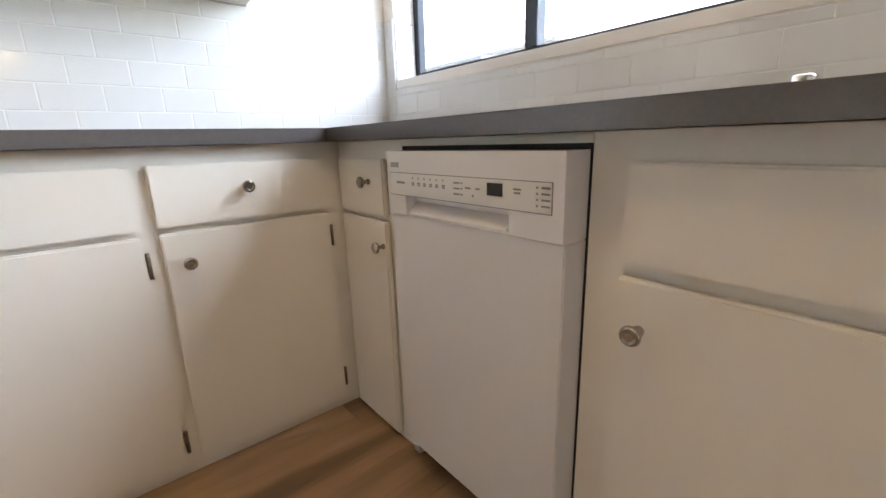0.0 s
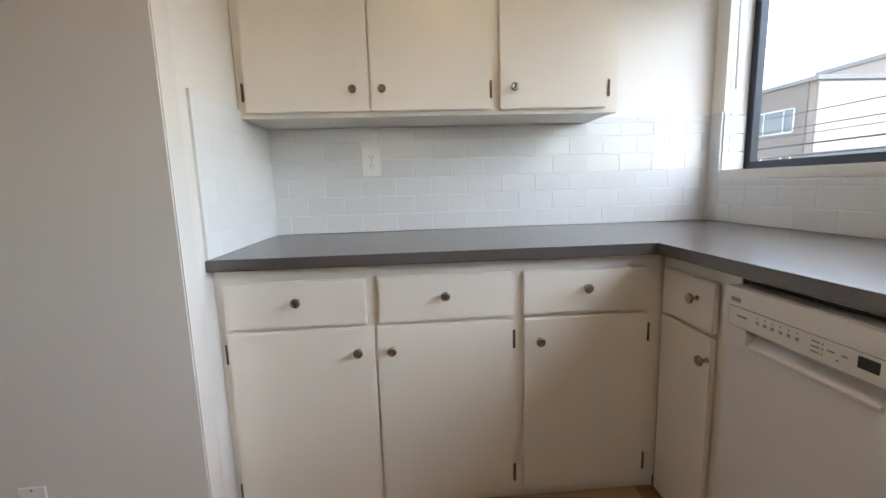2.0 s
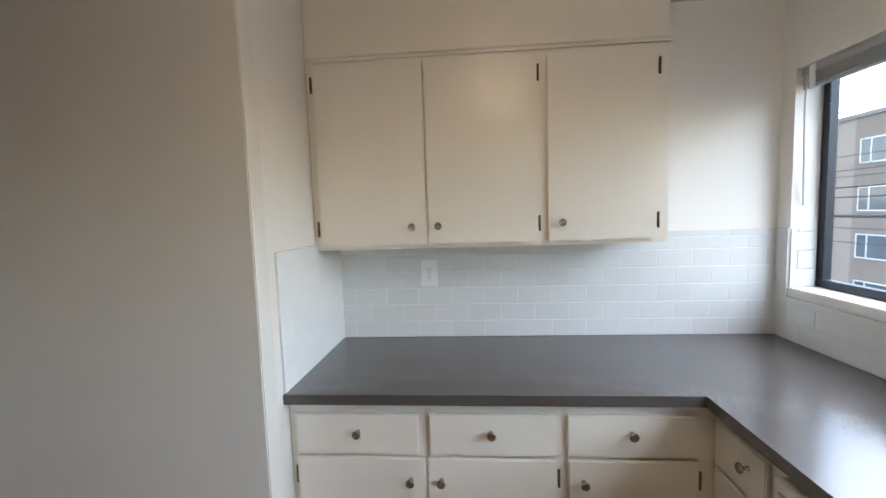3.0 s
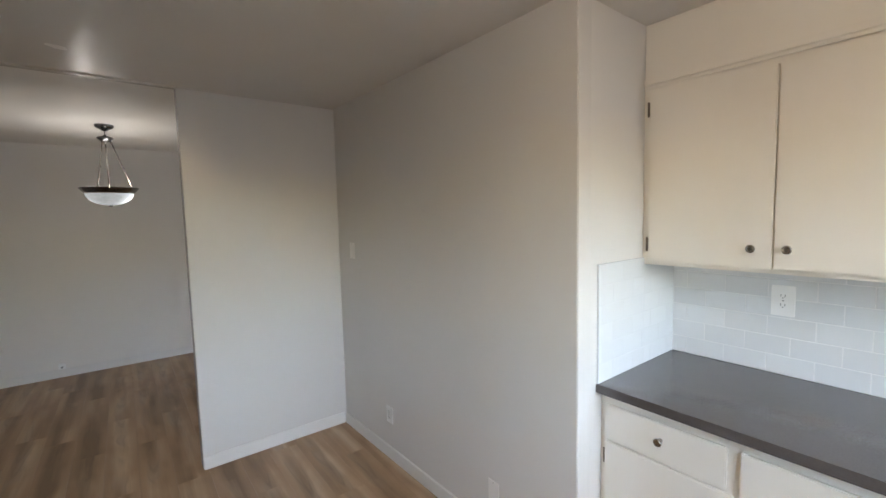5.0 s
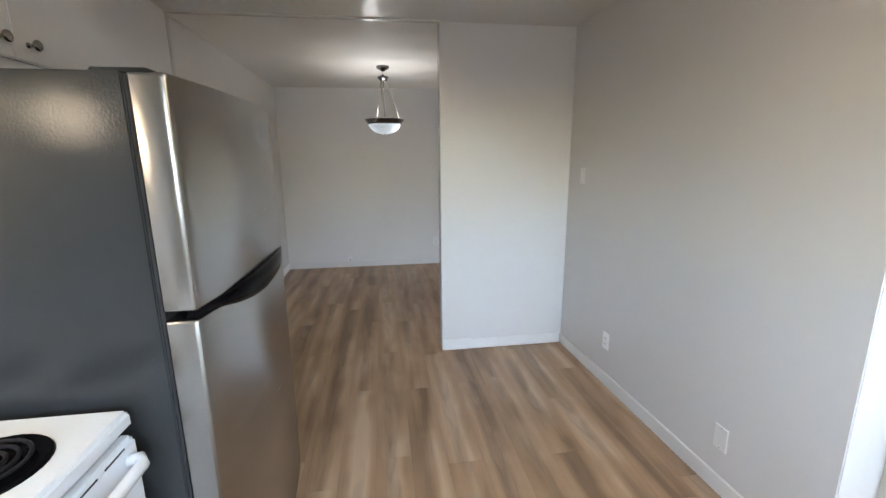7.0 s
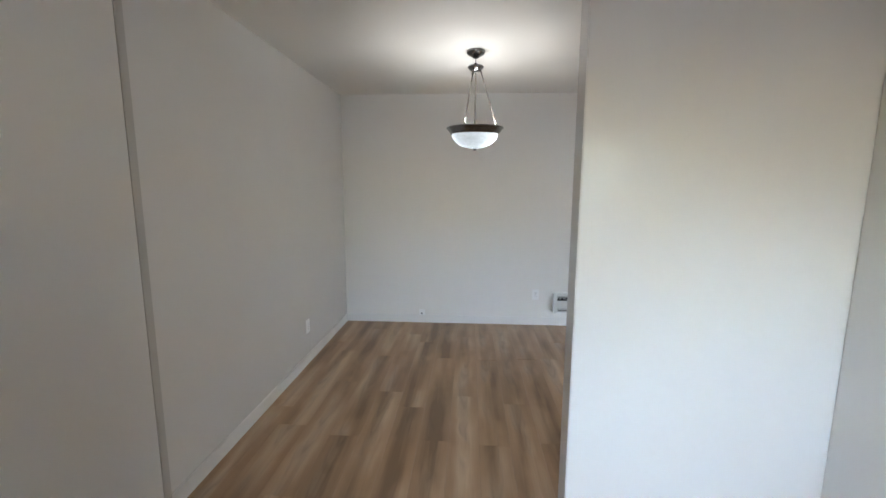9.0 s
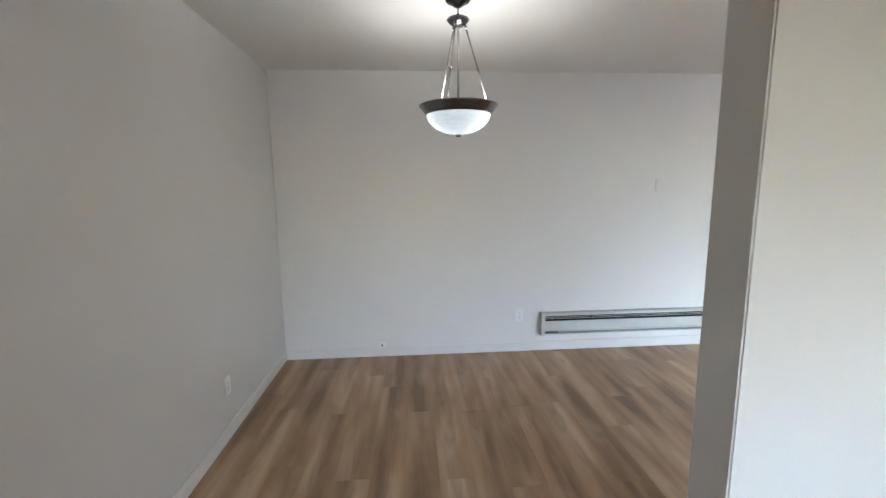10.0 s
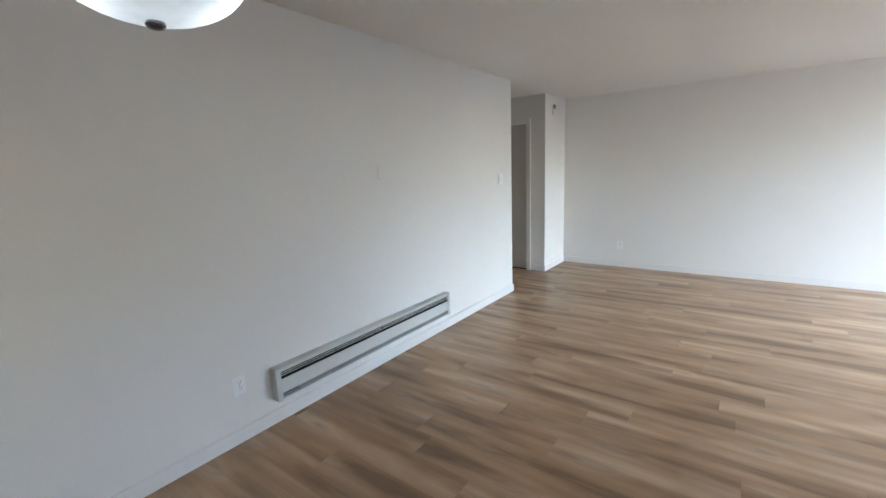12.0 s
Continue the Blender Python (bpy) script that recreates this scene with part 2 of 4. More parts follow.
    nt.links.new(tone, ramp.inputs[0])
    value = ranged(oi.outputs["Random"], 0.0, 1.0, 0.98, 1.02)
    value = maths("MULTIPLY", value, maths("MULTIPLY_ADD", heart, -0.20, 1.0))
    value = maths("MULTIPLY", value, maths("MULTIPLY_ADD", maths("MULTIPLY", heart, lines), -0.14, 1.0))
    value = maths("MULTIPLY", value, ranged(pores, 0.3, 0.62, 0.93, 1.02))
    hue = nt.nodes.new("ShaderNodeHueSaturation")
    nt.links.new(value, hue.inputs["Value"])
    nt.links.new(maths("MULTIPLY_ADD", heart, -0.05, 1.0), hue.inputs["Saturation"])
    nt.links.new(ramp.outputs[0], hue.inputs["Color"])
    nt.links.new(hue.outputs[0], b.inputs["Base Color"])
    nt.links.new(ranged(pores, 0.0, 1.0, 0.26, 0.40), b.inputs["Roughness"])
    b.inputs["Specular IOR Level"].default_value = 0.4
    bp = nt.nodes.new("ShaderNodeBump")
    bp.inputs["Strength"].default_value = 0.12
    bp.inputs["Distance"].default_value = 0.001
    nt.links.new(pores, bp.inputs["Height"])
    nt.links.new(bp.outputs[0], b.inputs["Normal"])
    return m


FLOOR_DARK, FLOOR_MID, FLOOR_LIGHT = (0.215, 0.126, 0.068, 1), (0.395, 0.243, 0.136, 1), (0.57, 0.39, 0.248, 1)
M_PLANK = plank_material()


# ---- builders ----
def box(bm, lo, hi, bevel=0.0, segments=2):
    """A box between two corners, its edges rounded."""
    r = bmesh.ops.create_cube(bm, size=1)
    vs = r["verts"]
    for v in vs:
        v.co = Vector([(lo[k] + hi[k]) / 2 + v.co[k] * (hi[k] - lo[k]) for k in range(3)])
    if bevel:
        es = list({e for v in vs for e in v.link_edges})
        bmesh.ops.bevel(bm, geom=es, offset=bevel, segments=segments, affect="EDGES", clamp_overlap=True)
    return bm


def boxes(*specs, bevel=0.0):
    bm = bmesh.new()
    for lo, hi in specs:
        box(bm, lo, hi, bevel)
    return bm


def lathe(bm, profile, centre=(0, 0, 0), steps=24):
    """A turned shape about the vertical: profile is (radius, height) pairs."""
    rings = []
    for r, z in profile:
        rings.append([bm.verts.new((centre[0] + r * math.cos(2 * math.pi * k / steps), centre[1] + r * math.sin(2 * math.pi * k / steps), centre[2] + z)) for k in range(steps)])
    for a, b in zip(rings, rings[1:]):
        for k in range(steps):
            f = bm.faces.new((a[k], a[(k + 1) % steps], b[(k + 1) % steps], b[k]))
            f.smooth = True
    for ring in (rings[0], rings[-1]):
        try:
            bm.faces.new(ring)
        except ValueError:
            pass
    return bm


def tube(bm, points, radius, steps=8):
    """A round bar along a line of points."""
    rings = []
    for i, p in enumerate(points):
        a, b = Vector(points[max(i - 1, 0)]), Vector(points[min(i + 1, len(points) - 1)])
        d = (b - a).normalized()
        u = d.orthogonal().normalized()
        if rings:
            u = (rings[-1][1] - d * rings[-1][1].dot(d)).normalized()
        w = d.cross(u)
        ring = [bm.verts.new(Vector(p) + radius * (math.cos(2 * math.pi * k / steps) * u + math.sin(2 * math.pi * k / steps) * w)) for k in range(steps)]
        rings.append((ring, u))
    for (a, _), (b, _) in zip(rings, rings[1:]):
        for k in range(steps):
            f = bm.faces.new((a[k], a[(k + 1) % steps], b[(k + 1) % steps], b[k]))
            f.smooth = True
    bm.faces.new(rings[0][0][::-1])
    bm.faces.new(rings[-1][0])
    return bm


ORIGIN = {}


def thing(name, place, label, category, group="", kind=""):
    """An empty at the base of a thing, which its parts hang under."""
    o = new(name)
    o.empty_display_size = 0.1
    o.location = place
    ORIGIN[o.name] = Vector(place)
    return tagged(o, label, category, group, kind)


def mesh_of(name, bm, mat):
    bmesh.ops.recalc_face_normals(bm, faces=bm.faces)
    me = bpy.data.meshes.new(name)
    bm.to_mesh(me)
    bm.free()
    me.materials.append(mat)
    return me


def part(name, bm, mat, parent, label=""):
    """One mesh under a thing or a part, given in world coordinates."""
    at = ORIGIN[parent.name]
    bmesh.ops.translate(bm, verts=bm.verts, vec=-at)
    o = new(name, mesh_of(name, bm, mat))
    o.parent = parent
    ORIGIN[o.name] = at
    return tagged(o, label)


def shared(name, me, parent, m, label=""):
    """A repeated part on shared mesh data, at the world pose m."""
    o = new(name, me)
    o.parent = parent
    o.matrix_basis = Matrix.Translation(-ORIGIN[parent.name]) @ m
    return tagged(o, label)


def whole(name, bm, mat, label, category, group="", kind=""):
    return tagged(new(name, mesh_of(name, bm, mat)), label, category, group, kind)


def structure(name, bm, mat, label, category):
    return whole(name, bm, mat, label, category, kind="structure")


# ---- plan, in metres ----
X_STUB, X_STUB2 = 1.405, 1.285
Y_STUB, Y_SIDE, Y_BACK = 2.787, 3.79, 4.67
X_RET, X_EAST = 3.49, 5.565
Y_SOUTH, Y_KSOUTH = 1.014, 1.045
X_WEST, Y_HALL, Y_HALL2, Y_NORTH = -1.49, 6.535, 7.63, 8.39
X_NOOK = -1.53
Z_K, Z_L = 2.435, 2.45
WALL = 0.17
WIN = (1.55, 4.59, 1.135, 2.09)
LIV = (4.9, 8.2, 0.06, 2.3)
X_LIV = 4.2
TOP = 2.6

# ---- walls, ceilings ----
b = bmesh.new()
def pierced(bm, x, y0, y1, hole):
    """A wall along y with one opening through it."""
    a, c, zl, zh = hole
    for lo, hi in (((x, y0, -0.1), (x + WALL, a, TOP)), ((x, c, -0.1), (x + WALL, y1, TOP)), ((x, a, -0.1), (x + WALL, c, zl)), ((x, a, zh), (x + WALL, c, TOP))):
        box(bm, lo, hi)
    return bm


pierced(b, X_EAST, 0.9, Y_BACK + 0.16, WIN)
structure("wall_living_east", pierced(bmesh.new(), X_LIV, Y_BACK + 0.16, 8.53, LIV), M_WALL, "off-white painted wall round a wide living room window", "wall")
structure("wall_east", b, M_WALL, "off-white painted outer wall with a window over the worktop", "wall")
structure("wall_kitchen_back", boxes(((X_RET, Y_BACK, -0.1), (X_EAST, Y_BACK + 0.13, TOP))), M_WALL, "off-white painted wall behind the cabinets", "wall")


def y_side(x):
    """The kitchen's side wall runs slightly askew."""
    return Y_SIDE + 0.049 * (x - X_STUB) / (X_RET - X_STUB)


SKEW = math.degrees(math.atan2(0.049, X_RET - X_STUB))
b = bmesh.new()
box(b, (X_STUB, Y_SIDE, -0.1), (X_RET, Y_SIDE + 0.11, TOP))
for v in b.verts:
    if v.co.x > 3 and v.co.y < Y_SIDE + 0.05:
        v.co.x += 0.015
    v.co.y += y_side(v.co.x) - Y_SIDE
box(b, (X_RET - 0.13, Y_SIDE + 0.15, -0.1), (X_RET, Y_BACK + 0.13, TOP))
bmesh.ops.bevel(b, geom=list(b.edges), offset=0.004, segments=2, affect="EDGES")
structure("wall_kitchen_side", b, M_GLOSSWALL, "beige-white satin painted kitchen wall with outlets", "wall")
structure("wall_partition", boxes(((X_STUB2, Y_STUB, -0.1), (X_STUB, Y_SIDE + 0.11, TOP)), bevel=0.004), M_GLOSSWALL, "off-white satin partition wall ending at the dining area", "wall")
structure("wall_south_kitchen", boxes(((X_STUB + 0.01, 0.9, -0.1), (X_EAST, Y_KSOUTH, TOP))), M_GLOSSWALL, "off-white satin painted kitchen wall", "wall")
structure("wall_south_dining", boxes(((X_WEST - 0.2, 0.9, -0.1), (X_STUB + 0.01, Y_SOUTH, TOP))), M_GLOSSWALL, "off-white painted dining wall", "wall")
structure("wall_west", boxes(((X_WEST - 0.13, Y_SOUTH, -0.1), (X_WEST, Y_HALL, TOP)), bevel=0.004), M_WALL, "off-white painted wall above a baseboard heater", "wall")
structure("wall_hall_south", boxes(((-4.0, Y_HALL - 0.13, -0.1), (X_WEST - 0.13, Y_HALL - 0.001, TOP))), M_WALL, "off-white painted hall wall", "wall")
structure("wall_hall_end", boxes(((-4.13, Y_HALL - 0.13, -0.1), (-4.0, Y_NORTH, TOP))), M_WALL, "off-white painted wall at the hall's end", "wall")
DOOR = (-2.55, -1.80, 2.085)
b = boxes(((-4.0, Y_HALL2, -0.1), (DOOR[0], Y_NORTH, TOP)), ((DOOR[1], Y_HALL2, -0.1), (X_NOOK, Y_NORTH, TOP)), ((DOOR[0], Y_HALL2, DOOR[2]), (DOOR[1], Y_NORTH, TOP)), ((DOOR[0], Y_HALL2 + 0.13, -0.1), (DOOR[1], Y_NORTH, DOOR[2])))
structure("wall_hall_north", b, M_WALL, "off-white painted hall wall round a closed door", "wall")
structure("wall_north", boxes(((-4.0, Y_NORTH, -0.1), (X_LIV, Y_NORTH + 0.14, TOP))), M_WALL, "off-white painted living room wall", "wall")
structure("wall_living_south", boxes(((X_RET - 0.13, Y_BACK + 0.131, -0.1), (X_LIV, Y_BACK + 0.16, TOP))), M_WALL, "off-white painted living room wall", "wall")
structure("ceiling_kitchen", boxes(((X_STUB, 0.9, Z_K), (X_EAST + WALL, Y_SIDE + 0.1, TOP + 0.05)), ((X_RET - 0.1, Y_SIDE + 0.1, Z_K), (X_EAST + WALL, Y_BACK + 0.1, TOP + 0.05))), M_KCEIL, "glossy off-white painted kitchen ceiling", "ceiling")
structure("ceiling_living", boxes(((-4.13, 0.9, Z_L), (X_STUB, 8.53, TOP + 0.05)), ((X_STUB, Y_SIDE + 0.1, Z_L), (X_RET - 0.1, 8.53, TOP + 0.05)), ((X_RET - 0.1, Y_BACK + 0.1, Z_L), (X_LIV + WALL, 8.53, TOP + 0.05))), M_CEIL, "matt off-white painted ceiling", "ceiling")
structure("soffit", boxes(((X_RET, 4.362, 2.20), (4.945, Y_BACK, Z_K)), bevel=0.003), M_CAB, "cream painted boxed soffit over the wall cabinet", "soffit")
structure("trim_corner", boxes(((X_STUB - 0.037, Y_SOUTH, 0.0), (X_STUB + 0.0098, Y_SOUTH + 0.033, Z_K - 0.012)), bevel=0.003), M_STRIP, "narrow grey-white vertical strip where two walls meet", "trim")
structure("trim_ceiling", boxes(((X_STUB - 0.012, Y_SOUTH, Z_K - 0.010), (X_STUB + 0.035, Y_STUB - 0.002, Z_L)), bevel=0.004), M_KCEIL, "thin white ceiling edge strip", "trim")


def baseboard(name, lo, hi):
    structure(name, boxes((lo, hi), bevel=0.004), M_TRIM, "white painted baseboard along the floor", "baseboard")


BB, BT = 0.088, 0.013
baseboard("baseboard", (X_WEST, Y_SOUTH + BT, 0), (X_WEST + BT, Y_HALL + BT, BB))
baseboard("baseboard", (X_WEST, Y_SOUTH, 0), (X_STUB, Y_SOUTH + BT, BB))
baseboard("baseboard", (X_STUB + 0.014, Y_KSOUTH, 0), (2.6, Y_KSOUTH + BT, BB))
baseboard("baseboard", (X_STUB, Y_STUB + 0.004, 0), (X_STUB + BT, Y_SIDE - BT, BB))
b = bmesh.new()
box(b, (X_STUB + BT, Y_SIDE - BT, 0), (X_RET - 0.004, Y_SIDE, BB))
for v in b.verts:
    v.co.y += y_side(v.co.x) - Y_SIDE - 0.0005
bmesh.ops.bevel(b, geom=list(b.edges), offset=0.004, segments=2, affect="EDGES")
structure("baseboard", b, M_TRIM, "white painted baseboard along the floor", "baseboard")
baseboard("baseboard", (X_NOOK, Y_HALL2 - BT, 0), (X_NOOK + BT, Y_NORTH - BT, BB))
baseboard("baseboard", (X_NOOK, Y_NORTH - BT, 0), (X_LIV, Y_NORTH, BB))
baseboard("baseboard", (-1.72, Y_HALL2 - BT, 0), (X_NOOK, Y_HALL2, BB))

# ---- hall door ----
d = thing("door_1", (DOOR[0], Y_HALL2, 0), "closed flat beige interior door in a white frame", "door", kind="structure")
part("door_leaf", boxes(((DOOR[0] + 0.004, Y_HALL2 + 0.02, 0.012), (DOOR[1] - 0.004, Y_HALL2 + 0.055, DOOR[2] - 0.004)), bevel=0.003), M_DOOR, d)
part("jamb_casing", boxes(((DOOR[1], Y_HALL2 - 0.024, 0), (DOOR[1] + 0.062, Y_HALL2, DOOR[2] + 0.06)), bevel=0.004), M_TRIM, d)
part("jamb_casing", boxes(((DOOR[0] - 0.06, Y_HALL2 - 0.015, 0), (DOOR[0], Y_HALL2, DOOR[2] + 0.06)), bevel=0.004), M_TRIM, d)
part("head_casing", boxes(((DOOR[0], Y_HALL2 - 0.015, DOOR[2]), (DOOR[1], Y_HALL2, DOOR[2] + 0.06)), bevel=0.004), M_TRIM, d)
part("threshold_gap", boxes(((DOOR[0], Y_HALL2 + 0.01, 0), (DOOR[1], Y_HALL2 + 0.06, 0.011))), M_DARKGAP, d)


# ---- windows ----
def window(name, xw, y0, y1, z0, z1, mullions, label):
    w = thing(name, (xw + 0.11, y0, z0), label, "window", kind="structure")
    xa, xb, t = xw + 0.112, xw + 0.152, 0.035
    for nm, lo, hi in (("bottom_rail", (xa, y0, z0), (xb, y1, z0 + t)), ("top_rail", (xa, y0, z1 - t), (xb, y1, z1)), ("side_rail", (xa, y0, z0 + t), (xb, y0 + t, z1 - t)), ("side_rail", (xa, y1 - t, z0 + t), (xb, y1, z1 - t))):
        part(nm, boxes((lo, hi), bevel=0.003), M_FRAME, w)
    edges = [y0 + t]
    for m in mullions:
        part("mullion", boxes(((xa - 0.012, m - 0.04, z0 + t), (xb, m + 0.004, z1 - t)), ((xa + 0.012, m + 0.004, z0 + t), (xb, m + 0.034, z1 - t)), bevel=0.003), M_FRAME, w)
        edges += [m - 0.04, m + 0.034]
    edges.append(y1 - t)
    for a, c in zip(edges[::2], edges[1::2]):
        pane = part("pane", boxes(((xa + 0.018, a, z0 + t), (xa + 0.022, c, z1 - t))), M_GLASS, w)
        pane.visible_shadow = False
    return w


w = window("window_1", X_EAST, WIN[0], WIN[1], WIN[2] + 0.012, WIN[3], [3.895, 2.72], "dark aluminium sliding window above the worktop")
part("latch", boxes(((X_EAST + 0.102, 4.54, 1.93), (X_EAST + 0.1118, 4.555, 1.97)), bevel=0.002), M_FRAME, w)
window("window_2", X_LIV, LIV[0], LIV[1], LIV[2], LIV[3], [6.6], "wide dark aluminium living room window")
structure("window_sill", boxes(((X_EAST - 0.006, WIN[0], WIN[2] - 0.03), (X_EAST + 0.168, WIN[1], WIN[2] + 0.0118)), bevel=0.004), M_TRIM, "white painted window sill", "sill")

bl = thing("window_blind", (X_EAST + 0.03, WIN[0], 2.0), "grey metal mini blind fully raised under the window head", "blind")
part("head_rail", boxes(((X_EAST + 0.012, WIN[0] + 0.01, 2.052), (X_EAST + 0.05, WIN[1] - 0.012, 2.088)), bevel=0.003), M_BLIND, bl)
for k in range(8):
    part("slat", boxes(((X_EAST + 0.014, WIN[0] + 0.015, 2.047 - 0.0045 * k), (X_EAST + 0.048, WIN[1] - 0.018, 2.0495 - 0.0045 * k))), M_BLIND, bl)
part("bottom_rail", boxes(((X_EAST + 0.014, WIN[0] + 0.015, 1.998), (X_EAST + 0.048, WIN[1] - 0.018, 2.012)), bevel=0.003), M_BLIND, bl)
for y in (4.5, 4.0, 3.4, 2.7):
    part("bracket", boxes(((X_EAST + 0.006, y, 1.995), (X_EAST + 0.014, y + 0.03, 2.085)), bevel=0.002), M_PLATE, bl)
b = bmesh.new()
part("tilt_wand", tube(b, [(X_EAST + 0.01, 4.545, 2.05), (X_EAST + 0.012, 4.55, 1.9), (X_EAST + 0.04, 4.578, 1.51)], 0.0045), M_WAND, bl)

# ---- hardware shared by the cabinets ----
b = bmesh.new()
lathe(b, [(0.008, 0), (0.0085, 0.003), (0.0055, 0.006), (0.005, 0.014), (0.009, 0.018), (0.0145, 0.022), (0.0158, 0.026), (0.0145, 0.0295), (0.011, 0.0315), (0.010, 0.0305), (0.004, 0.032)], steps=20)
KNOB = mesh_of("knob", b, M_NICKEL)
b = boxes(((-0.0045, -0.004, -0.03), (0.0045, 0.0, 0.03)), bevel=0.0015)
tube(b, [(0, -0.005, -0.032), (0, -0.005, 0.032)], 0.0042, 8)
HINGE = mesh_of("hinge", b, M_HINGE)
SIDE = {"S": Matrix.Rotation(radians(90), 4, "X"), "W": Matrix.Rotation(radians(-90), 4, "Y"), "N": Matrix.Rotation(radians(-90), 4, "X")}


def knob(parent, place, way):
    shared("knob", KNOB, parent, Matrix.Translation(place) @ SIDE[way], "brushed nickel mushroom knob")


def hinge(parent, place, turn=0):
    shared("hinge", HINGE, parent, Matrix.Translation(place) @ Matrix.Rotation(radians(turn), 4, "Z"), "aged metal surface hinge")


# ---- north run of base cabinets ----
YF, YD = 4.03, 4.012
Z_CAB = 0.872


def front(name, cab, x0, x1, z0, z1, y=YD, back=YF):
    """A slab front facing south."""
    return part(name, boxes(((x0, y, z0), (x1, back - 0.001, z1)), bevel=0.004), M_CAB, cab)


def carcase(cab, x0, x1):
    part("face_frame", boxes(((x0, YF, 0.045), (x1, YF + 0.02, Z_CAB))), M_CAB, cab)
    part("body", boxes(((x0 + 0.001, YF + 0.02, 0.045), (x1 - 0.001, Y_BACK - 0.002, Z_CAB))), M_CAB, cab)
    part("plinth", boxes(((x0, YF + 0.008, 0.0), (x1, Y_BACK - 0.01, 0.045))), M_CAB, cab)


c = thing("base_cabinet", (X_RET, YF, 0), "cream painted base cabinet with two drawers and two doors", "cabinet", "base cabinets")
carcase(c, X_RET + 0.001, 4.455)
for x0, x1, kx in ((3.515, 3.959, 3.745), (3.997, 4.435, 4.214)):
    dr = front("drawer", c, x0, x1, 0.68, 0.829)
    knob(dr, (kx, YD, 0.765), "S")
for x0, x1, kx, hx in ((3.515, 3.982, 3.928, 3.509), (3.986, 4.437, 4.036, 4.4445)):
    dr = front("door", c, x0, x1, 0.042, 0.668)
    knob(dr, (kx, YD, 0.59), "S")
    for hz in (0.597, 0.105):
        hinge(dr, (hx, YF - 0.0015, hz))
c = thing("base_cabinet", (4.4555, YF, 0), "cream painted corner base cabinet with one drawer and door", "cabinet", "base cabinets")
carcase(c, 4.455, 4.9605)
dr = front("drawer", c, 4.472, 4.896, 0.682, 0.829)
knob(dr, (4.683, YD, 0.768), "S")
dr = front("door", c, 4.474, 4.904, 0.043, 0.669)
knob(dr, (4.525, YD, 0.594), "S")
for hz in (0.597, 0.112):
    hinge(dr, (4.912, YF - 0.0015, hz))

# ---- east run ----
XF, XD = 4.962, 4.944


def front_e(name, cab, y0, y1, z0, z1):
    """A slab front facing west."""
    return part(name, boxes(((XD, y0, z0), (XF - 0.001, y1, z1)), bevel=0.004), M_CAB, cab)


def carcase_e(cab, y0, y1):
    part("face_frame", boxes(((XF, y0, 0.0), (XF + 0.02, y1, Z_CAB))), M_CAB, cab)
    part("body", boxes(((XF + 0.02, y0 + 0.001, 0.0), (X_EAST - 0.002, y1 - 0.001, Z_CAB))), M_CAB, cab)


c = thing("base_cabinet", (XF, 3.72, 0), "narrow cream painted cabinet with small drawer and tall door", "cabinet", "base cabinets")
carcase_e(c, 3.695, YF - 0.001)
dr = front_e("drawer", c, 3.762, 4.006, 0.676, 0.826)
knob(dr, (XD, 3.832, 0.766), "W")
dr = front_e("door", c, 3.762, 4.006, 0.02, 0.664)
knob(dr, (XD, 3.777, 0.597), "W")
c = thing("base_cabinet", (XF, 2.2, 0), "cream painted sink cabinet with a false drawer front over a door", "cabinet", "base cabinets")
carcase_e(c, 1.95, 3.187)
dr = front_e("false_drawer", c, 2.42, 3.125, 0.685, 0.83)
dr = front_e("door", c, 2.42, 3.127, 0.042, 0.666)
knob(dr, (XD, 3.088, 0.592), "W")
structure("wall_cabinet_filler", boxes(((XF, Y_KSOUTH, 0.0), (X_EAST, 1.949, Z_CAB))), M_CAB, "plain cream panel closing the worktop run", "panel")
structure("cabinet_rail", boxes(((XF, 3.188, 0.8565), (X_EAST, 3.694, Z_CAB))), M_CAB, "cream rail under the worktop above the dishwasher", "rail")

# ---- dishwasher ----
Y0, Y1 = 3.193, 3.668
XW = 4.908
w = thing("dishwasher", (XW, Y0, 0), "white built-in dishwasher with printed control panel", "dishwasher")
part("tub", boxes(((XF + 0.03, Y0 + 0.004, 0.09), (X_EAST - 0.03, Y1 - 0.004, 0.838))), M_DARKGAP, w)
part("surround_gap", boxes(((XF + 0.002, 3.1885, 0.02), (XF + 0.028, 3.6935, 0.857))), M_DARKGAP, w, "black gap round the door")
part("door_panel", boxes(((XW, Y0, 0.092), (XF + 0.01, Y1, 0.7074)), bevel=0.002), M_WHITEAPP, w)
# control head: a frame of blocks round the recessed grip
G0, G1 = 3.30, 3.60
head = bmesh.new()
box(head, (XW - 0.006, Y0, 0.750), (XF + 0.01, Y1, 0.847))
box(head, (XW - 0.006, Y0, 0.7085), (XF + 0.01, G0, 0.750))
box(head, (XW - 0.006, G1, 0.7085), (XF + 0.01, Y1, 0.750))
box(head, (XW + 0.022, G0, 0.709), (XF + 0.01, G1, 0.750))
hd = part("control_head", head, M_WHITEAPP, w)
lip = bmesh.new()
vs = [lip.verts.new(p) for p in ((XW - 0.004, G0, 0.709), (XW - 0.004, G1, 0.709), (XW + 0.022, G1, 0.709), (XW + 0.022, G0, 0.709), (XW - 0.004, G0 + 0.01, 0.714), (XW - 0.004, G1 - 0.01, 0.714), (XW + 0.022, G1, 0.736), (XW + 0.022, G0, 0.736))]
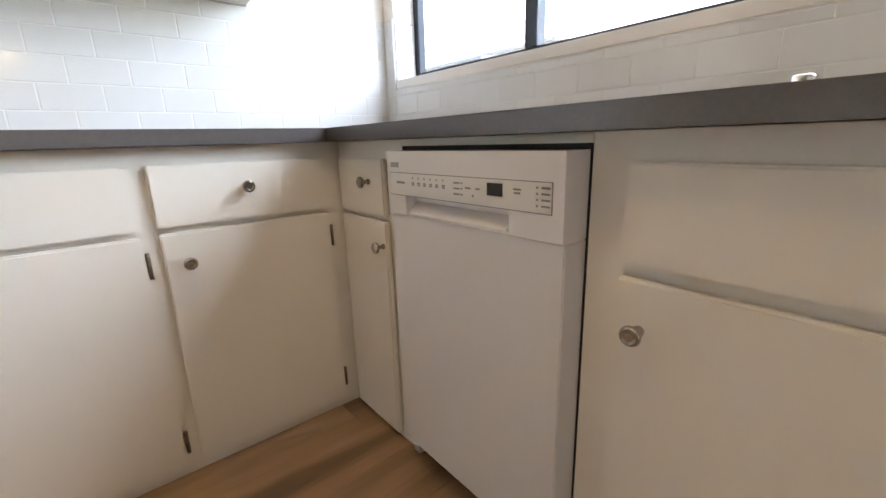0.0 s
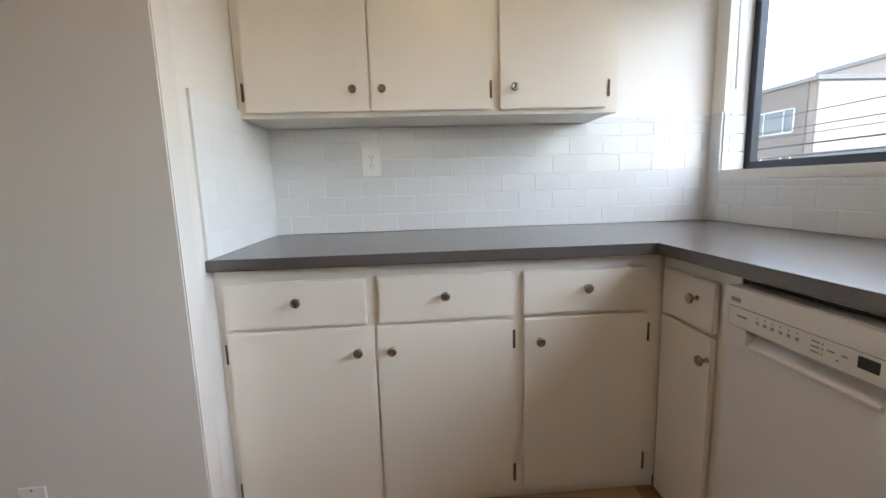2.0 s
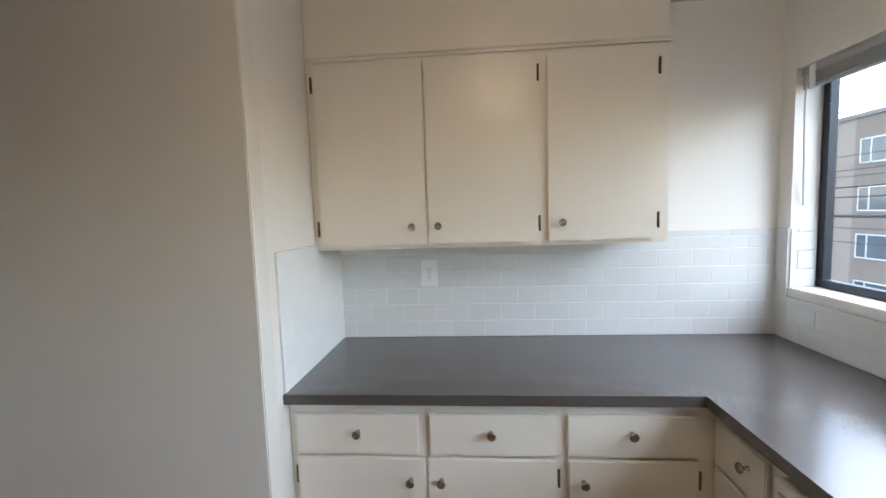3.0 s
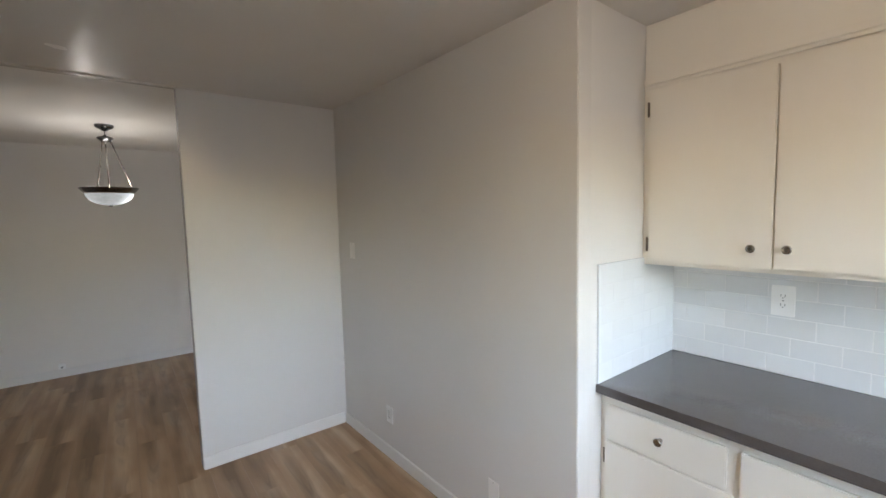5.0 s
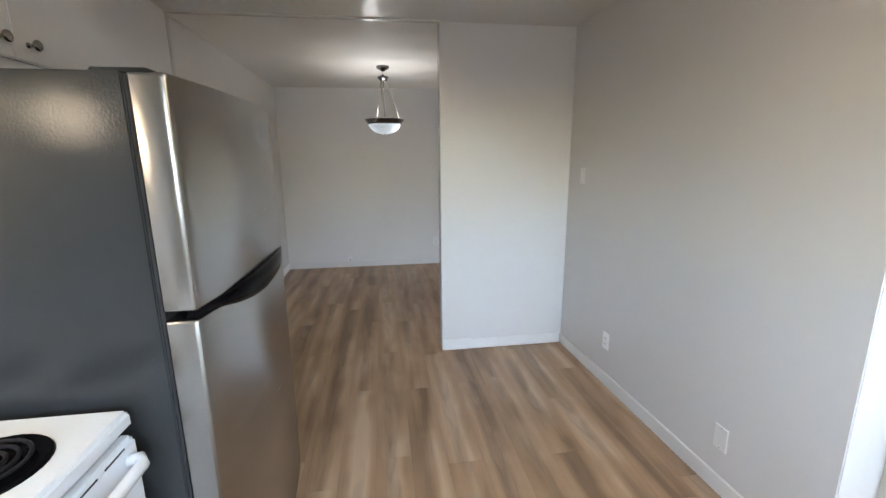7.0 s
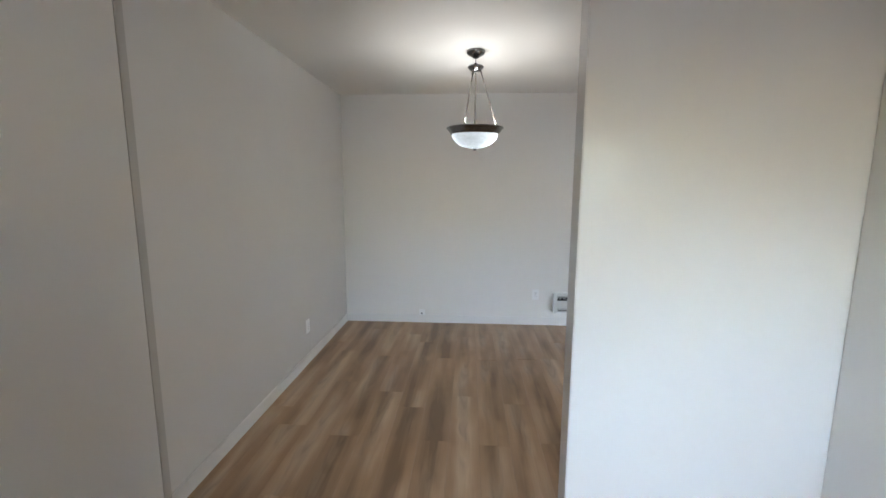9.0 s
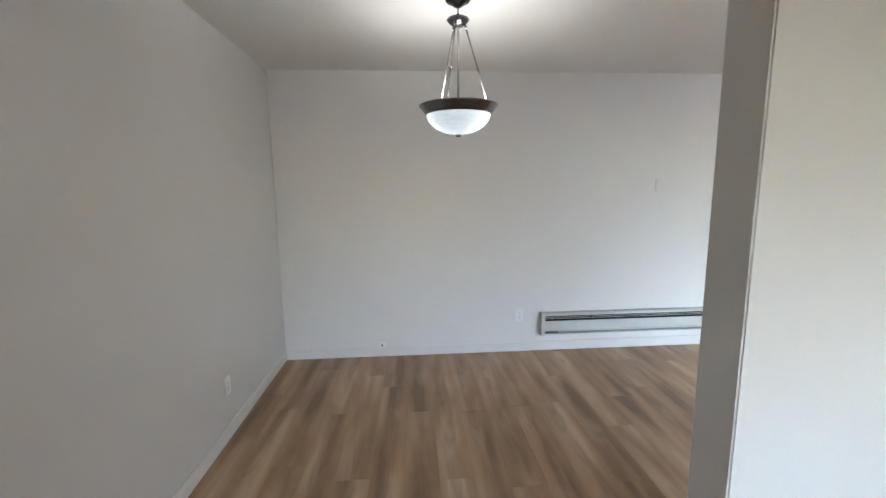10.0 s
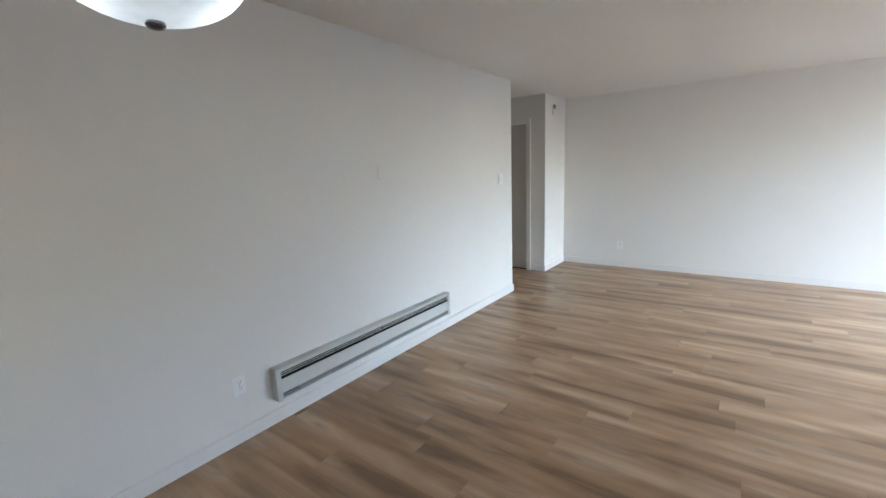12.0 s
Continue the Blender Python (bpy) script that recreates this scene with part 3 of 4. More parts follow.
for q in ((0, 1, 2, 3), (4, 5, 6, 7), (0, 1, 5, 4), (1, 2, 6, 5), (2, 3, 7, 6), (3, 0, 4, 7)):
    lip.faces.new([vs[i] for i in q])
part("grip_lip", lip, M_WHITEAPP, w)
part("overlay_edge", boxes(((XW - 0.0068, 3.2135, 0.751), (XW - 0.006, 3.6565, 0.8015))), M_INK, hd)
ov = part("control_overlay", boxes(((XW - 0.0078, 3.215, 0.7525), (XW - 0.006, 3.655, 0.8)), bevel=0.0006), M_PANEL, hd, "off-white printed overlay")


def YP(y):
    return 3.655 - 0.44 * ((3.702 - y) / 0.47 * 1.1 + 0.03)


def ink(name, y, z, wy, hz, mat=M_INK):
    part(name, boxes(((XW - 0.0086, YP(y) - wy / 2, z + 0.0015 - hz / 2), (XW - 0.0079, YP(y) + wy / 2, z + 0.0015 + hz / 2))), mat, hd)


part("badge", boxes(((XW - 0.0075, 3.622, 0.812), (XW - 0.006, 3.652, 0.823)), bevel=0.0005), M_LOGO, hd, "small grey metal badge")
ink("printed_mark", 3.675, 0.7785, 0.03, 0.0045)
for k in range(6):
    y = 3.63 - 0.0195 * k
    ink("printed_mark", y + 0.001, 0.7895, 0.003, 0.0035)
    ink("printed_mark", y, 0.7795, 0.009, 0.003)
    ink("printed_mark", y, 0.7755, 0.008, 0.0028)
for k in range(3):
    ink("printed_mark", 3.495, 0.7875 - 0.0105 * k, 0.017, 0.003)
    ink("printed_mark", 3.481, 0.7875 - 0.0105 * k, 0.0035, 0.0035)
ink("printed_mark", 3.465, 0.7795, 0.014, 0.003)
ink("printed_mark", 3.44, 0.7795, 0.011, 0.003)
ink("printed_mark", 3.452, 0.7665, 0.004, 0.004)
ink("display", 3.4, 0.7815, 0.036, 0.022, M_DISPLAY)
ink("printed_mark", 3.352, 0.785, 0.016, 0.0032)
ink("printed_mark", 3.352, 0.779, 0.013, 0.0032)
for k in range(4):
    ink("printed_mark", 3.313, 0.7905 - 0.0095 * k, 0.0035, 0.0035)
    ink("printed_mark", 3.297, 0.7905 - 0.0095 * k, 0.016, 0.003)
part("kick_plate", boxes(((XF + 0.035, Y0 + 0.01, 0.012), (XF + 0.05, Y1 - 0.01, 0.088)), bevel=0.002), M_DARKGAP, w)
for y in (Y0 + 0.05, Y1 - 0.05):
    b = bmesh.new()
    part("levelling_leg", lathe(b, [(0.012, 0), (0.012, 0.01), (0.006, 0.012), (0.006, 0.09)], (XF + 0.07, y, 0.0), 10), M_LOGO, w)
part("foot_bracket", boxes(((XF - 0.008, 3.672, 0.0), (XF + 0.02, 3.70, 0.055)), bevel=0.002), M_PLATE, w)

# ---- worktop ----
b = bmesh.new()
pts = [(X_RET + 0.001, 3.986), (4.909, 3.986), (4.909, Y_KSOUTH + 0.002), (X_EAST - 0.001, Y_KSOUTH + 0.002), (X_EAST - 0.001, Y_BACK - 0.001), (X_RET + 0.001, Y_BACK - 0.001)]
lo = [b.verts.new((x, y, 0.8735)) for x, y in pts]
hi = [b.verts.new((x, y, 0.9105)) for x, y in pts]
b.faces.new(lo[::-1])
b.faces.new(hi)
for k in range(6):
    b.faces.new((lo[k], lo[(k + 1) % 6], hi[(k + 1) % 6], hi[k]))
bmesh.ops.bevel(b, geom=[e for e in b.edges if abs(e.verts[0].co.z - e.verts[1].co.z) < 1e-6], offset=0.002, segments=2, affect="EDGES")
whole("worktop", b, M_COUNTER, "dark grey-brown quartz L-shaped worktop on the base cabinets", "worktop")
b = bmesh.new()
lathe(b, [(0.027, 0), (0.027, 0.006), (0.0225, 0.009), (0.0225, 0.05), (0.0215, 0.054), (0.018, 0.056)], (5.455, 3.05, 0.911), 28)
whole("air_gap_cap", b, M_CHROME, "round chrome air gap cap standing on the worktop", "fitting")

# ---- wall cabinet ----
YU, YUD = 4.36, 4.342
c = thing("wall_cabinet", (X_RET, YU, 1.38), "cream painted wall cabinet with three flat doors", "cabinet")
part("face_frame", boxes(((X_RET + 0.001, YU, 1.38), (4.943, YU + 0.02, 2.198)), bevel=0.002), M_CAB, c)
part("body", boxes(((X_RET + 0.002, YU + 0.0202, 1.383), (4.9425, Y_BACK - 0.002, 2.198)), bevel=0.002), M_CAB, c)
part("top_moulding", boxes(((X_RET + 0.001, YU - 0.012, 2.172), (4.952, YU - 0.0005, 2.2)), ((X_RET + 0.001, YU - 0.006, 2.155), (4.947, YU - 0.0005, 2.172)), bevel=0.003), M_CAB, c)
for x0, x1, kx, kz, hx in ((3.522, 3.977, 3.917, 1.473, 3.512), (3.981, 4.431, 4.025, 1.474, 4.438), (4.47, 4.89, 4.523, 1.474, 4.9045)):
    dr = front("door", c, x0, x1, 1.397, 2.133, YUD, YU)
    knob(dr, (kx, YUD, kz), "S")
    for hz in (1.473, 2.068):
        hinge(dr, (hx, YU - 0.0015, hz))


# ---- outlets and switches ----
def plate(name, place, turn, label, style, wide=0.072, high=0.116, mat=None):
    """A wall plate, built facing south and turned about the vertical."""
    p = thing(name, (0, 0, 0), label, "outlet" if style == "outlet" else "switch" if style == "switch" else "plate")
    part("cover_plate", boxes(((-wide / 2, -0.006, -high / 2), (wide / 2, 0, high / 2)), bevel=0.0025), mat or M_PLATE, p)
    if style == "outlet":
        for dz in (0.02, -0.02):
            s = part("socket", boxes(((-0.017, -0.0085, dz - 0.0145), (0.017, -0.0058, dz + 0.0145)), bevel=0.0012), mat or M_PLATE, p)
            for dx in (-0.007, 0.007):
                part("slot", boxes(((dx - 0.0013, -0.0091, dz - 0.002), (dx + 0.0013, -0.0084, dz + 0.008))), M_INK, s)
            part("slot", boxes(((-0.0025, -0.0091, dz - 0.0095), (0.0025, -0.0084, dz - 0.0055))), M_INK, s)
    if style == "switch":
        part("rocker", boxes(((-0.0165, -0.011, -0.033), (0.0165, -0.0058, 0.033)), bevel=0.0015), mat or M_PLATE, p)
    for dz in (0.0485, -0.0485) if style != "outlet" else (0.0,):
        b = bmesh.new()
        lathe(b, [(0.003, 0), (0.003, 0.001)], (0, 0, 0), 8)
        bmesh.ops.rotate(b, verts=b.verts, cent=(0, 0, 0), matrix=Matrix.Rotation(radians(90), 3, "X"))
        bmesh.ops.translate(b, verts=b.verts, vec=(0, -0.006, dz))
        part("screw", b, M_NICKEL, p)
    p.matrix_basis = Matrix.Translation(place) @ Matrix.Rotation(radians(turn), 4, "Z")
    return p


plate("wall_outlet", (3.943, Y_BACK - 0.0095, 1.231), 0, "white double outlet on the tiled splashback", "outlet", 0.082, 0.13)
plate("wall_outlet", (2.078, y_side(2.078), 0.306), SKEW, "white double outlet low on the kitchen wall", "outlet")
plate("blank_plate", (3.04, y_side(3.04), 0.266), SKEW, "white blank cover plate low on the kitchen wall", "blank", mat=M_TRIM)
plate("light_switch", (1.635, y_side(1.635), 1.383), SKEW, "wall-coloured light switch on the kitchen wall", "switch", mat=M_TRIM)
plate("wall_outlet", (-0.348, Y_SOUTH, 0.322), 180, "white double outlet low on the dining wall", "outlet")
plate("wall_outlet", (X_WEST, 3.113, 0.342), 90, "white double outlet beside the baseboard heater", "outlet")
plate("light_switch", (X_WEST, 4.345, 1.495), 90, "wall-coloured light switch above the heater", "switch", 0.04, mat=M_WALL)
plate("wall_outlet", (-0.687, Y_NORTH, 0.325), 0, "white double outlet low on the living room wall", "outlet", 0.08, 0.12)
t = thing("thermostat", (X_WEST, 6.25, 1.375), "small white wall thermostat beside the hall", "thermostat")
part("housing", boxes(((X_WEST, 6.195, 1.315), (X_WEST + 0.009, 6.305, 1.435)), bevel=0.004), M_PLATE, t)
b = bmesh.new()
lathe(b, [(0.022, 0), (0.022, 0.003), (0.018, 0.005)], (0, 0, 0), 18)
bmesh.ops.rotate(b, verts=b.verts, cent=(0, 0, 0), matrix=Matrix.Rotation(radians(90), 3, "Y"))
bmesh.ops.translate(b, verts=b.verts, vec=(X_WEST + 0.009, 6.25, 1.375))
part("dial", b, M_PLATE, t)
t = thing("cable_box", (X_WEST + BT, 1.867, 0.07), "small white cable junction box on the baseboard", "junction box")
part("cover", boxes(((X_WEST + 0.001, 1.838, 0.092), (X_WEST + 0.03, 1.897, 0.15)), bevel=0.003), M_PLATE, t)
part("connector", boxes(((X_WEST + 0.03, 1.858, 0.103), (X_WEST + 0.036, 1.876, 0.12)), bevel=0.001), M_INK, t)
t = thing("corner_detector", (X_NOOK, 7.88, 2.2), "white corner detector high on the living room wall", "detector")
part("housing", boxes(((X_NOOK, 7.85, 2.19), (X_NOOK + 0.035, 7.91, 2.32)), bevel=0.008), M_PLATE, t)
part("lens", boxes(((X_NOOK + 0.02, 7.846, 2.27), (X_NOOK + 0.046, 7.90, 2.324)), bevel=0.004), M_LOGO, t)

# ---- baseboard heater ----
h = thing("baseboard_heater", (X_WEST, 3.30, 0.155), "beige metal electric baseboard heater on the wall", "heater")
HX, HY0, HY1 = X_WEST + 0.07, 3.30, 5.11
part("back_panel", boxes(((X_WEST, HY0 + 0.02, 0.158), (X_WEST + 0.008, HY1 - 0.02, 0.364))), M_HEATER, h)
part("front_panel", boxes(((HX - 0.008, HY0 + 0.03, 0.205), (HX - 0.002, HY1 - 0.03, 0.294)), bevel=0.002), M_HEATER, h)
part("top_panel", boxes(((X_WEST + 0.008, HY0 + 0.03, 0.356), (HX - 0.006, HY1 - 0.03, 0.366)), ((HX - 0.010, HY0 + 0.03, 0.34), (HX - 0.004, HY1 - 0.03, 0.364)), bevel=0.002), M_HEATER, h)
for y0, y1 in ((HY0, HY0 + 0.034), (HY1 - 0.034, HY1)):
    part("end_cap", boxes(((X_WEST, y0, 0.155), (HX, y1, 0.368)), bevel=0.005), M_HEATER, h)
part("heating_element", boxes(((X_WEST + 0.01, HY0 + 0.04, 0.2), (HX - 0.014, HY1 - 0.04, 0.336))), M_FINS, h, "dark finned element")
for z in (0.313, 0.327):
    part("louvre", boxes(((HX - 0.022, HY0 + 0.034, z), (HX - 0.006, HY1 - 0.034, z + 0.0025)), bevel=0.0005), M_HEATER, h)
for y in (3.75, 4.2, 4.65):
    part("louvre_tab", boxes(((HX - 0.02, y, 0.297), (HX - 0.008, y + 0.02, 0.338))), M_FINS, h)
part("bottom_baffle", boxes(((X_WEST + 0.008, HY0 + 0.034, 0.165), (HX - 0.006, HY1 - 0.034, 0.172))), M_HEATER, h)
part("rating_label", boxes(((HX - 0.03, HY0 + 0.05, 0.168), (HX - 0.022, HY0 + 0.16, 0.188))), M_INK, h)

# ---- pendant lamp ----
p = thing("pendant_lamp", (LAMP.x, LAMP.y, Z_L), "lit bowl pendant lamp of frosted glass and dark pewter", "lamp")
C = (LAMP.x, LAMP.y, 0)
b = bmesh.new()
part("canopy", lathe(b, [(0.004, 2.40), (0.02, 2.402), (0.03, 2.412), (0.058, 2.425), (0.066, 2.438), (0.066, Z_L)], C, 28), M_PEWTER, p)
b = bmesh.new()
part("hanging_loop", tube(b, [(C[0] + 0.011 * math.cos(a), C[1], 2.385 + 0.017 * math.sin(a)) for a in [k * math.pi / 6 for k in range(13)]], 0.003), M_PEWTER, p)
b = bmesh.new()
part("hub", lathe(b, [(0.006, 2.37), (0.01, 2.362), (0.052, 2.348), (0.058, 2.34), (0.05, 2.33), (0.03, 2.312), (0.012, 2.306)], C, 28), M_PEWTER, p)
b = bmesh.new()
part("stem", tube(b, [(C[0], C[1], 2.31), (C[0], C[1], 1.79)], 0.0055, 10), M_NICKEL, p)
for a in (93, 213, 333):
    ca, sa = math.cos(radians(a)), math.sin(radians(a))
    p0, p1 = Vector((C[0] + 0.036 * ca, C[1] + 0.036 * sa, 2.318)), Vector((C[0] + 0.162 * ca, C[1] + 0.162 * sa, 1.917))
    b = bmesh.new()
    tube(b, [p0, p1], 0.0042, 8)
    rod = part("rod", b, M_NICKEL, p)
    for f in (0.03, 0.56, 0.97):
        q = p0.lerp(p1, f)
        b = bmesh.new()
        bmesh.ops.create_uvsphere(b, u_segments=12, v_segments=8, radius=0.0085, matrix=Matrix.Translation(q))
        for fc in b.faces:
            fc.smooth = True
        part("bead", b, M_NICKEL, rod)
b = bmesh.new()
rim = lathe(b, [(0.165, 1.875), (0.172, 1.875), (0.178, 1.887), (0.19, 1.899), (0.193, 1.907), (0.203, 1.915), (0.206, 1.921), (0.2, 1.924), (0.185, 1.917), (0.165, 1.892), (0.165, 1.875)], C, 48)
bmesh.ops.delete(rim, geom=[f for f in rim.faces if len(f.verts) > 4], context="FACES_ONLY")
part("rim", rim, M_PEWTER, p, "dark stepped pewter rim")
b = bmesh.new()
prof = [(0.168 * math.cos(a), 1.884 - 0.108 * math.sin(a)) for a in [k * math.pi / 2 / 12 for k in range(12)]] + [(0.008, 1.776)]
bowl = lathe(b, prof, C, 48)
bmesh.ops.delete(bowl, geom=[f for f in bowl.faces if len(f.verts) > 4], context="FACES_ONLY")
part("glass_bowl", bowl, M_BOWL, p, "frosted white glass bowl")
b = bmesh.new()
part("finial", lathe(b, [(0.004, 1.763), (0.012, 1.765), (0.017, 1.771), (0.014, 1.777), (0.006, 1.782)], C, 18), M_PEWTER, p)

# ---- kitchen ceiling lamp, known from its warm reflections ----
k = thing("ceiling_lamp", (4.35, 3.15, Z_K), "small round warm ceiling lamp", "lamp")
b = bmesh.new()
part("base", lathe(b, [(0.1, Z_K - 0.03), (0.12, Z_K - 0.02), (0.12, Z_K)], (4.35, 3.15, 0), 28), M_NICKEL, k)
b = bmesh.new()
part("bulb", lathe(b, [(0.02, Z_K - 0.07), (0.06, Z_K - 0.062), (0.085, Z_K - 0.045), (0.09, Z_K - 0.031)], (4.35, 3.15, 0), 24), M_BULB, k)

# ---- refrigerator ----
FX0, FX1 = 2.675, 3.474
f = thing("refrigerator", (FX0, 1.1, 0), "stainless steel top-freezer refrigerator with charcoal sides", "refrigerator")
part("cabinet_shell", boxes(((FX0 + 0.004, 1.10, 0.03), (FX1, 1.812, 1.70)), bevel=0.004), M_FSIDE, f)
part("base_grille", boxes(((FX0 + 0.02, 1.74, 0.0), (FX1 - 0.02, 1.80, 0.06)), bevel=0.004), M_BLACK, f)
part("gasket", boxes(((FX0 + 0.012, 1.8125, 0.08), (FX1 - 0.006, 1.822, 1.695))), M_DARKGAP, f)


def fridge_door(name, z0, z1):
    """A door with a gently bowed front and tightly rounded edges."""
    pts = [(FX1 - 0.002, 1.822)]
    n = 22
    bow = lambda s: 1.898 + 0.018 * s + 0.032 * (1 - (2 * s - 1) ** 2)
    pts += [(FX1, 1.828), (FX1, 1.885), (FX1 - 0.0006, 1.892), (FX1 - 0.003, 1.8975), (FX1 - 0.008, 1.8992)]
    for i in range(n + 1):
        s = 0.022 + 0.956 * i / n
        pts.append((FX1 - (FX1 - FX0) * s, bow(s)))
    pts += [(FX0 + 0.006, 1.917), (FX0 + 0.0015, 1.90), (FX0, 1.86), (FX0 + 0.002, 1.822)]
    bm = bmesh.new()
    rows = []
    for z, inset in ((z0, 0.006), (z0 + 0.003, 0.0015), (z0 + 0.008, 0), (z1 - 0.008, 0), (z1 - 0.003, 0.0015), (z1, 0.006)):
        rows.append([bm.verts.new((min(max(x, FX0 + inset), FX1 - inset), max(y - inset, 1.822), z)) for x, y in pts])
    for a, c in zip(rows, rows[1:]):
        for i in range(len(pts) - 1):
            q = bm.faces.new((a[i], a[i + 1], c[i + 1], c[i]))
            q.smooth = True
        bm.faces.new((a[-1], a[0], c[0], c[-1]))
    bm.faces.new(rows[0])
    bm.faces.new(rows[-1])
    return part(name, bm, M_STEEL, f)


fd = fridge_door("freezer_door", 1.154, 1.698)
ld = fridge_door("fridge_door", 0.09, 1.130)
# the black pull under the freezer door, deepest a third of the way along
b = bmesh.new()
n = 26
rings = []
for i in range(n + 1):
    s = i / n
    x = FX1 - 0.012 - (FX1 - FX0 - 0.02) * s
    yb = 1.898 + 0.018 * s + 0.032 * (1 - (2 * s - 1) ** 2)
    sw = max(0.0, math.sin(math.pi * min(1, max(0, (s - 0.10) / 0.86)))) ** 0.7
    drop = 0.012 + 0.05 * sw
    out = 0.004 + 0.02 * sw
    ring = [(yb - 0.03, 1.1545), (yb + out * 0.4, 1.1545 + 0.014 * sw), (yb + out, 1.148), (yb + out, 1.154 - drop * 0.75), (yb + out * 0.4, 1.154 - drop - 0.004), (yb - 0.03, 1.132)]
    rings.append([b.verts.new((x, y, z)) for y, z in ring])
for a, c in zip(rings, rings[1:]):
    for k in range(6):
        q = b.faces.new((a[k], a[(k + 1) % 6], c[(k + 1) % 6], c[k]))
        q.smooth = True
b.faces.new(rings[0])
b.faces.new(rings[-1])
part("handle", b, M_BLACK, fd, "curved black plastic pull")
part("hinge_cover", boxes(((3.36, 1.74, 1.6995), (3.462, 1.86, 1.709)), bevel=0.004), M_FSIDE, f)

c = thing("over_fridge_cabinet", (2.66, Y_KSOUTH, 1.76), "cream painted cabinet with two doors above the refrigerator", "cabinet")
part("body", boxes(((2.655, Y_KSOUTH + 0.001, 1.76), (3.50, 1.345, Z_K - 0.002)), bevel=0.002), M_GLOSSWALL, c)
for x0, x1, kx, hx in ((2.70, 3.105, 3.057, 2.692), (3.109, 3.48, 3.158, 3.488)):
    dr = part("door", boxes(((x0, 1.346, 1.79), (x1, 1.364, 2.36)), bevel=0.004), M_GLOSSWALL, c)
    shared("knob", KNOB, dr, Matrix.Translation((kx, 1.364, 1.838)) @ SIDE["N"], "brushed nickel mushroom knob")
    for hz in (2.04,):
        hinge(dr, (hx, 1.346, hz), 180)

# ---- stove ----
SX0, SX1, SYF = 3.508, 4.262, 1.735
s = thing("stove", (SX0, 1.08, 0), "white freestanding electric coil stove beside the refrigerator", "stove")
part("body", boxes(((SX0 + 0.004, 1.08, 0.02), (SX1 - 0.004, 1.70, 0.885)), bevel=0.003), M_STOVE, s)
part("cooktop", boxes(((SX0, 1.08, 0.887), (SX1, SYF, 0.932)), bevel=0.010), M_STOVE, s)
part("oven_door", boxes(((SX0 + 0.006, 1.701, 0.23), (SX1 - 0.006, 1.742, 0.872)), bevel=0.012), M_STOVE, s)
part("drawer", boxes(((SX0 + 0.006, 1.701, 0.05), (SX1 - 0.006, 1.735, 0.222)), bevel=0.008), M_STOVE, s)
part("back_guard", boxes(((SX0, 1.05, 0.925), (SX1, 1.10, 1.12)), bevel=0.008), M_STOVE, s)
b = bmesh.new()
tube(b, [(SX0 + 0.05, 1.74, 0.825), (SX0 + 0.05, 1.765, 0.83), (SX0 + 0.075, 1.785, 0.832), (SX1 - 0.075, 1.785, 0.832), (SX1 - 0.05, 1.765, 0.83), (SX1 - 0.05, 1.74, 0.825)], 0.0145, 12)
part("oven_handle", b, M_STOVE, s, "white rounded bar handle")
for k in range(7):
    part("vent_slot", boxes(((SX0 + 0.06 + 0.095 * k, 1.7421, 0.862), (SX0 + 0.13 + 0.095 * k, 1.7435, 0.866))), M_DARKGAP, s)
for x, y, r in ((3.70, 1.565, 0.098), (4.07, 1.565, 0.078), (3.70, 1.27, 0.078), (4.07, 1.27, 0.098)):
    b = bmesh.new()
    bu = part("drip_pan", lathe(b, [(r + 0.018, 0.0), (r + 0.014, 0.005), (r + 0.004, 0.003), (r * 0.6, -0.004), (0.01, -0.006)], (x, y, 0.9325), 36), M_BLACK, s, "black drip bowl")
    b = bmesh.new()
    tube(b, [(x + (0.018 + (r - 0.02) * a / 26) * math.cos(a), y + (0.018 + (r - 0.02) * a / 26) * math.sin(a), 0.943) for a in [q * 26 / 120 for q in range(121)]], 0.0042, 6)
    part("coil", b, M_COIL, bu, "spiral heating coil")
b = bmesh.new()
for x in (3.62, 3.75, 4.02, 4.15):
    b = bmesh.new()
    lathe(b, [(0.022, 0), (0.02, 0.02), (0.012, 0.022)], (0, 0, 0), 16)
    bmesh.ops.rotate(b, verts=b.verts, cent=(0, 0, 0), matrix=Matrix.Rotation(radians(-90), 3, "X"))
    bmesh.ops.translate(b, verts=b.verts, vec=(x, 1.10, 1.05))
    part("control_knob", b, M_BLACK, s)

# ---- range hood, known from its lamps' reflections ----
h = thing("range_hood", (SX0, Y_KSOUTH, 1.66), "white range hood with two small lamps over the stove", "range hood")
part("housing", boxes(((SX0, Y_KSOUTH + 0.001, 1.68), (SX1, 1.46, 1.80)), bevel=0.008), M_STOVE, h)
part("filter", boxes(((SX0 + 0.2, 1.1, 1.672), (SX1 - 0.2, 1.4, 1.6795)), bevel=0.002), M_LOGO, h)
for x in (3.62, 4.02):
    b = bmesh.new()
    bmesh.ops.create_uvsphere(b, u_segments=16, v_segments=10, radius=0.028, matrix=Matrix.Translation((x, 1.35, 1.662)))
    for fc in b.faces:
        fc.smooth = True
    part("bulb", b, M_HOODBULB, h)

# ---- outside ----
structure("ground", boxes(((-600, -600, -6.3), (900, 900, -6.2))), M_ASPHALT, "grey asphalt street and ground far below", "ground")


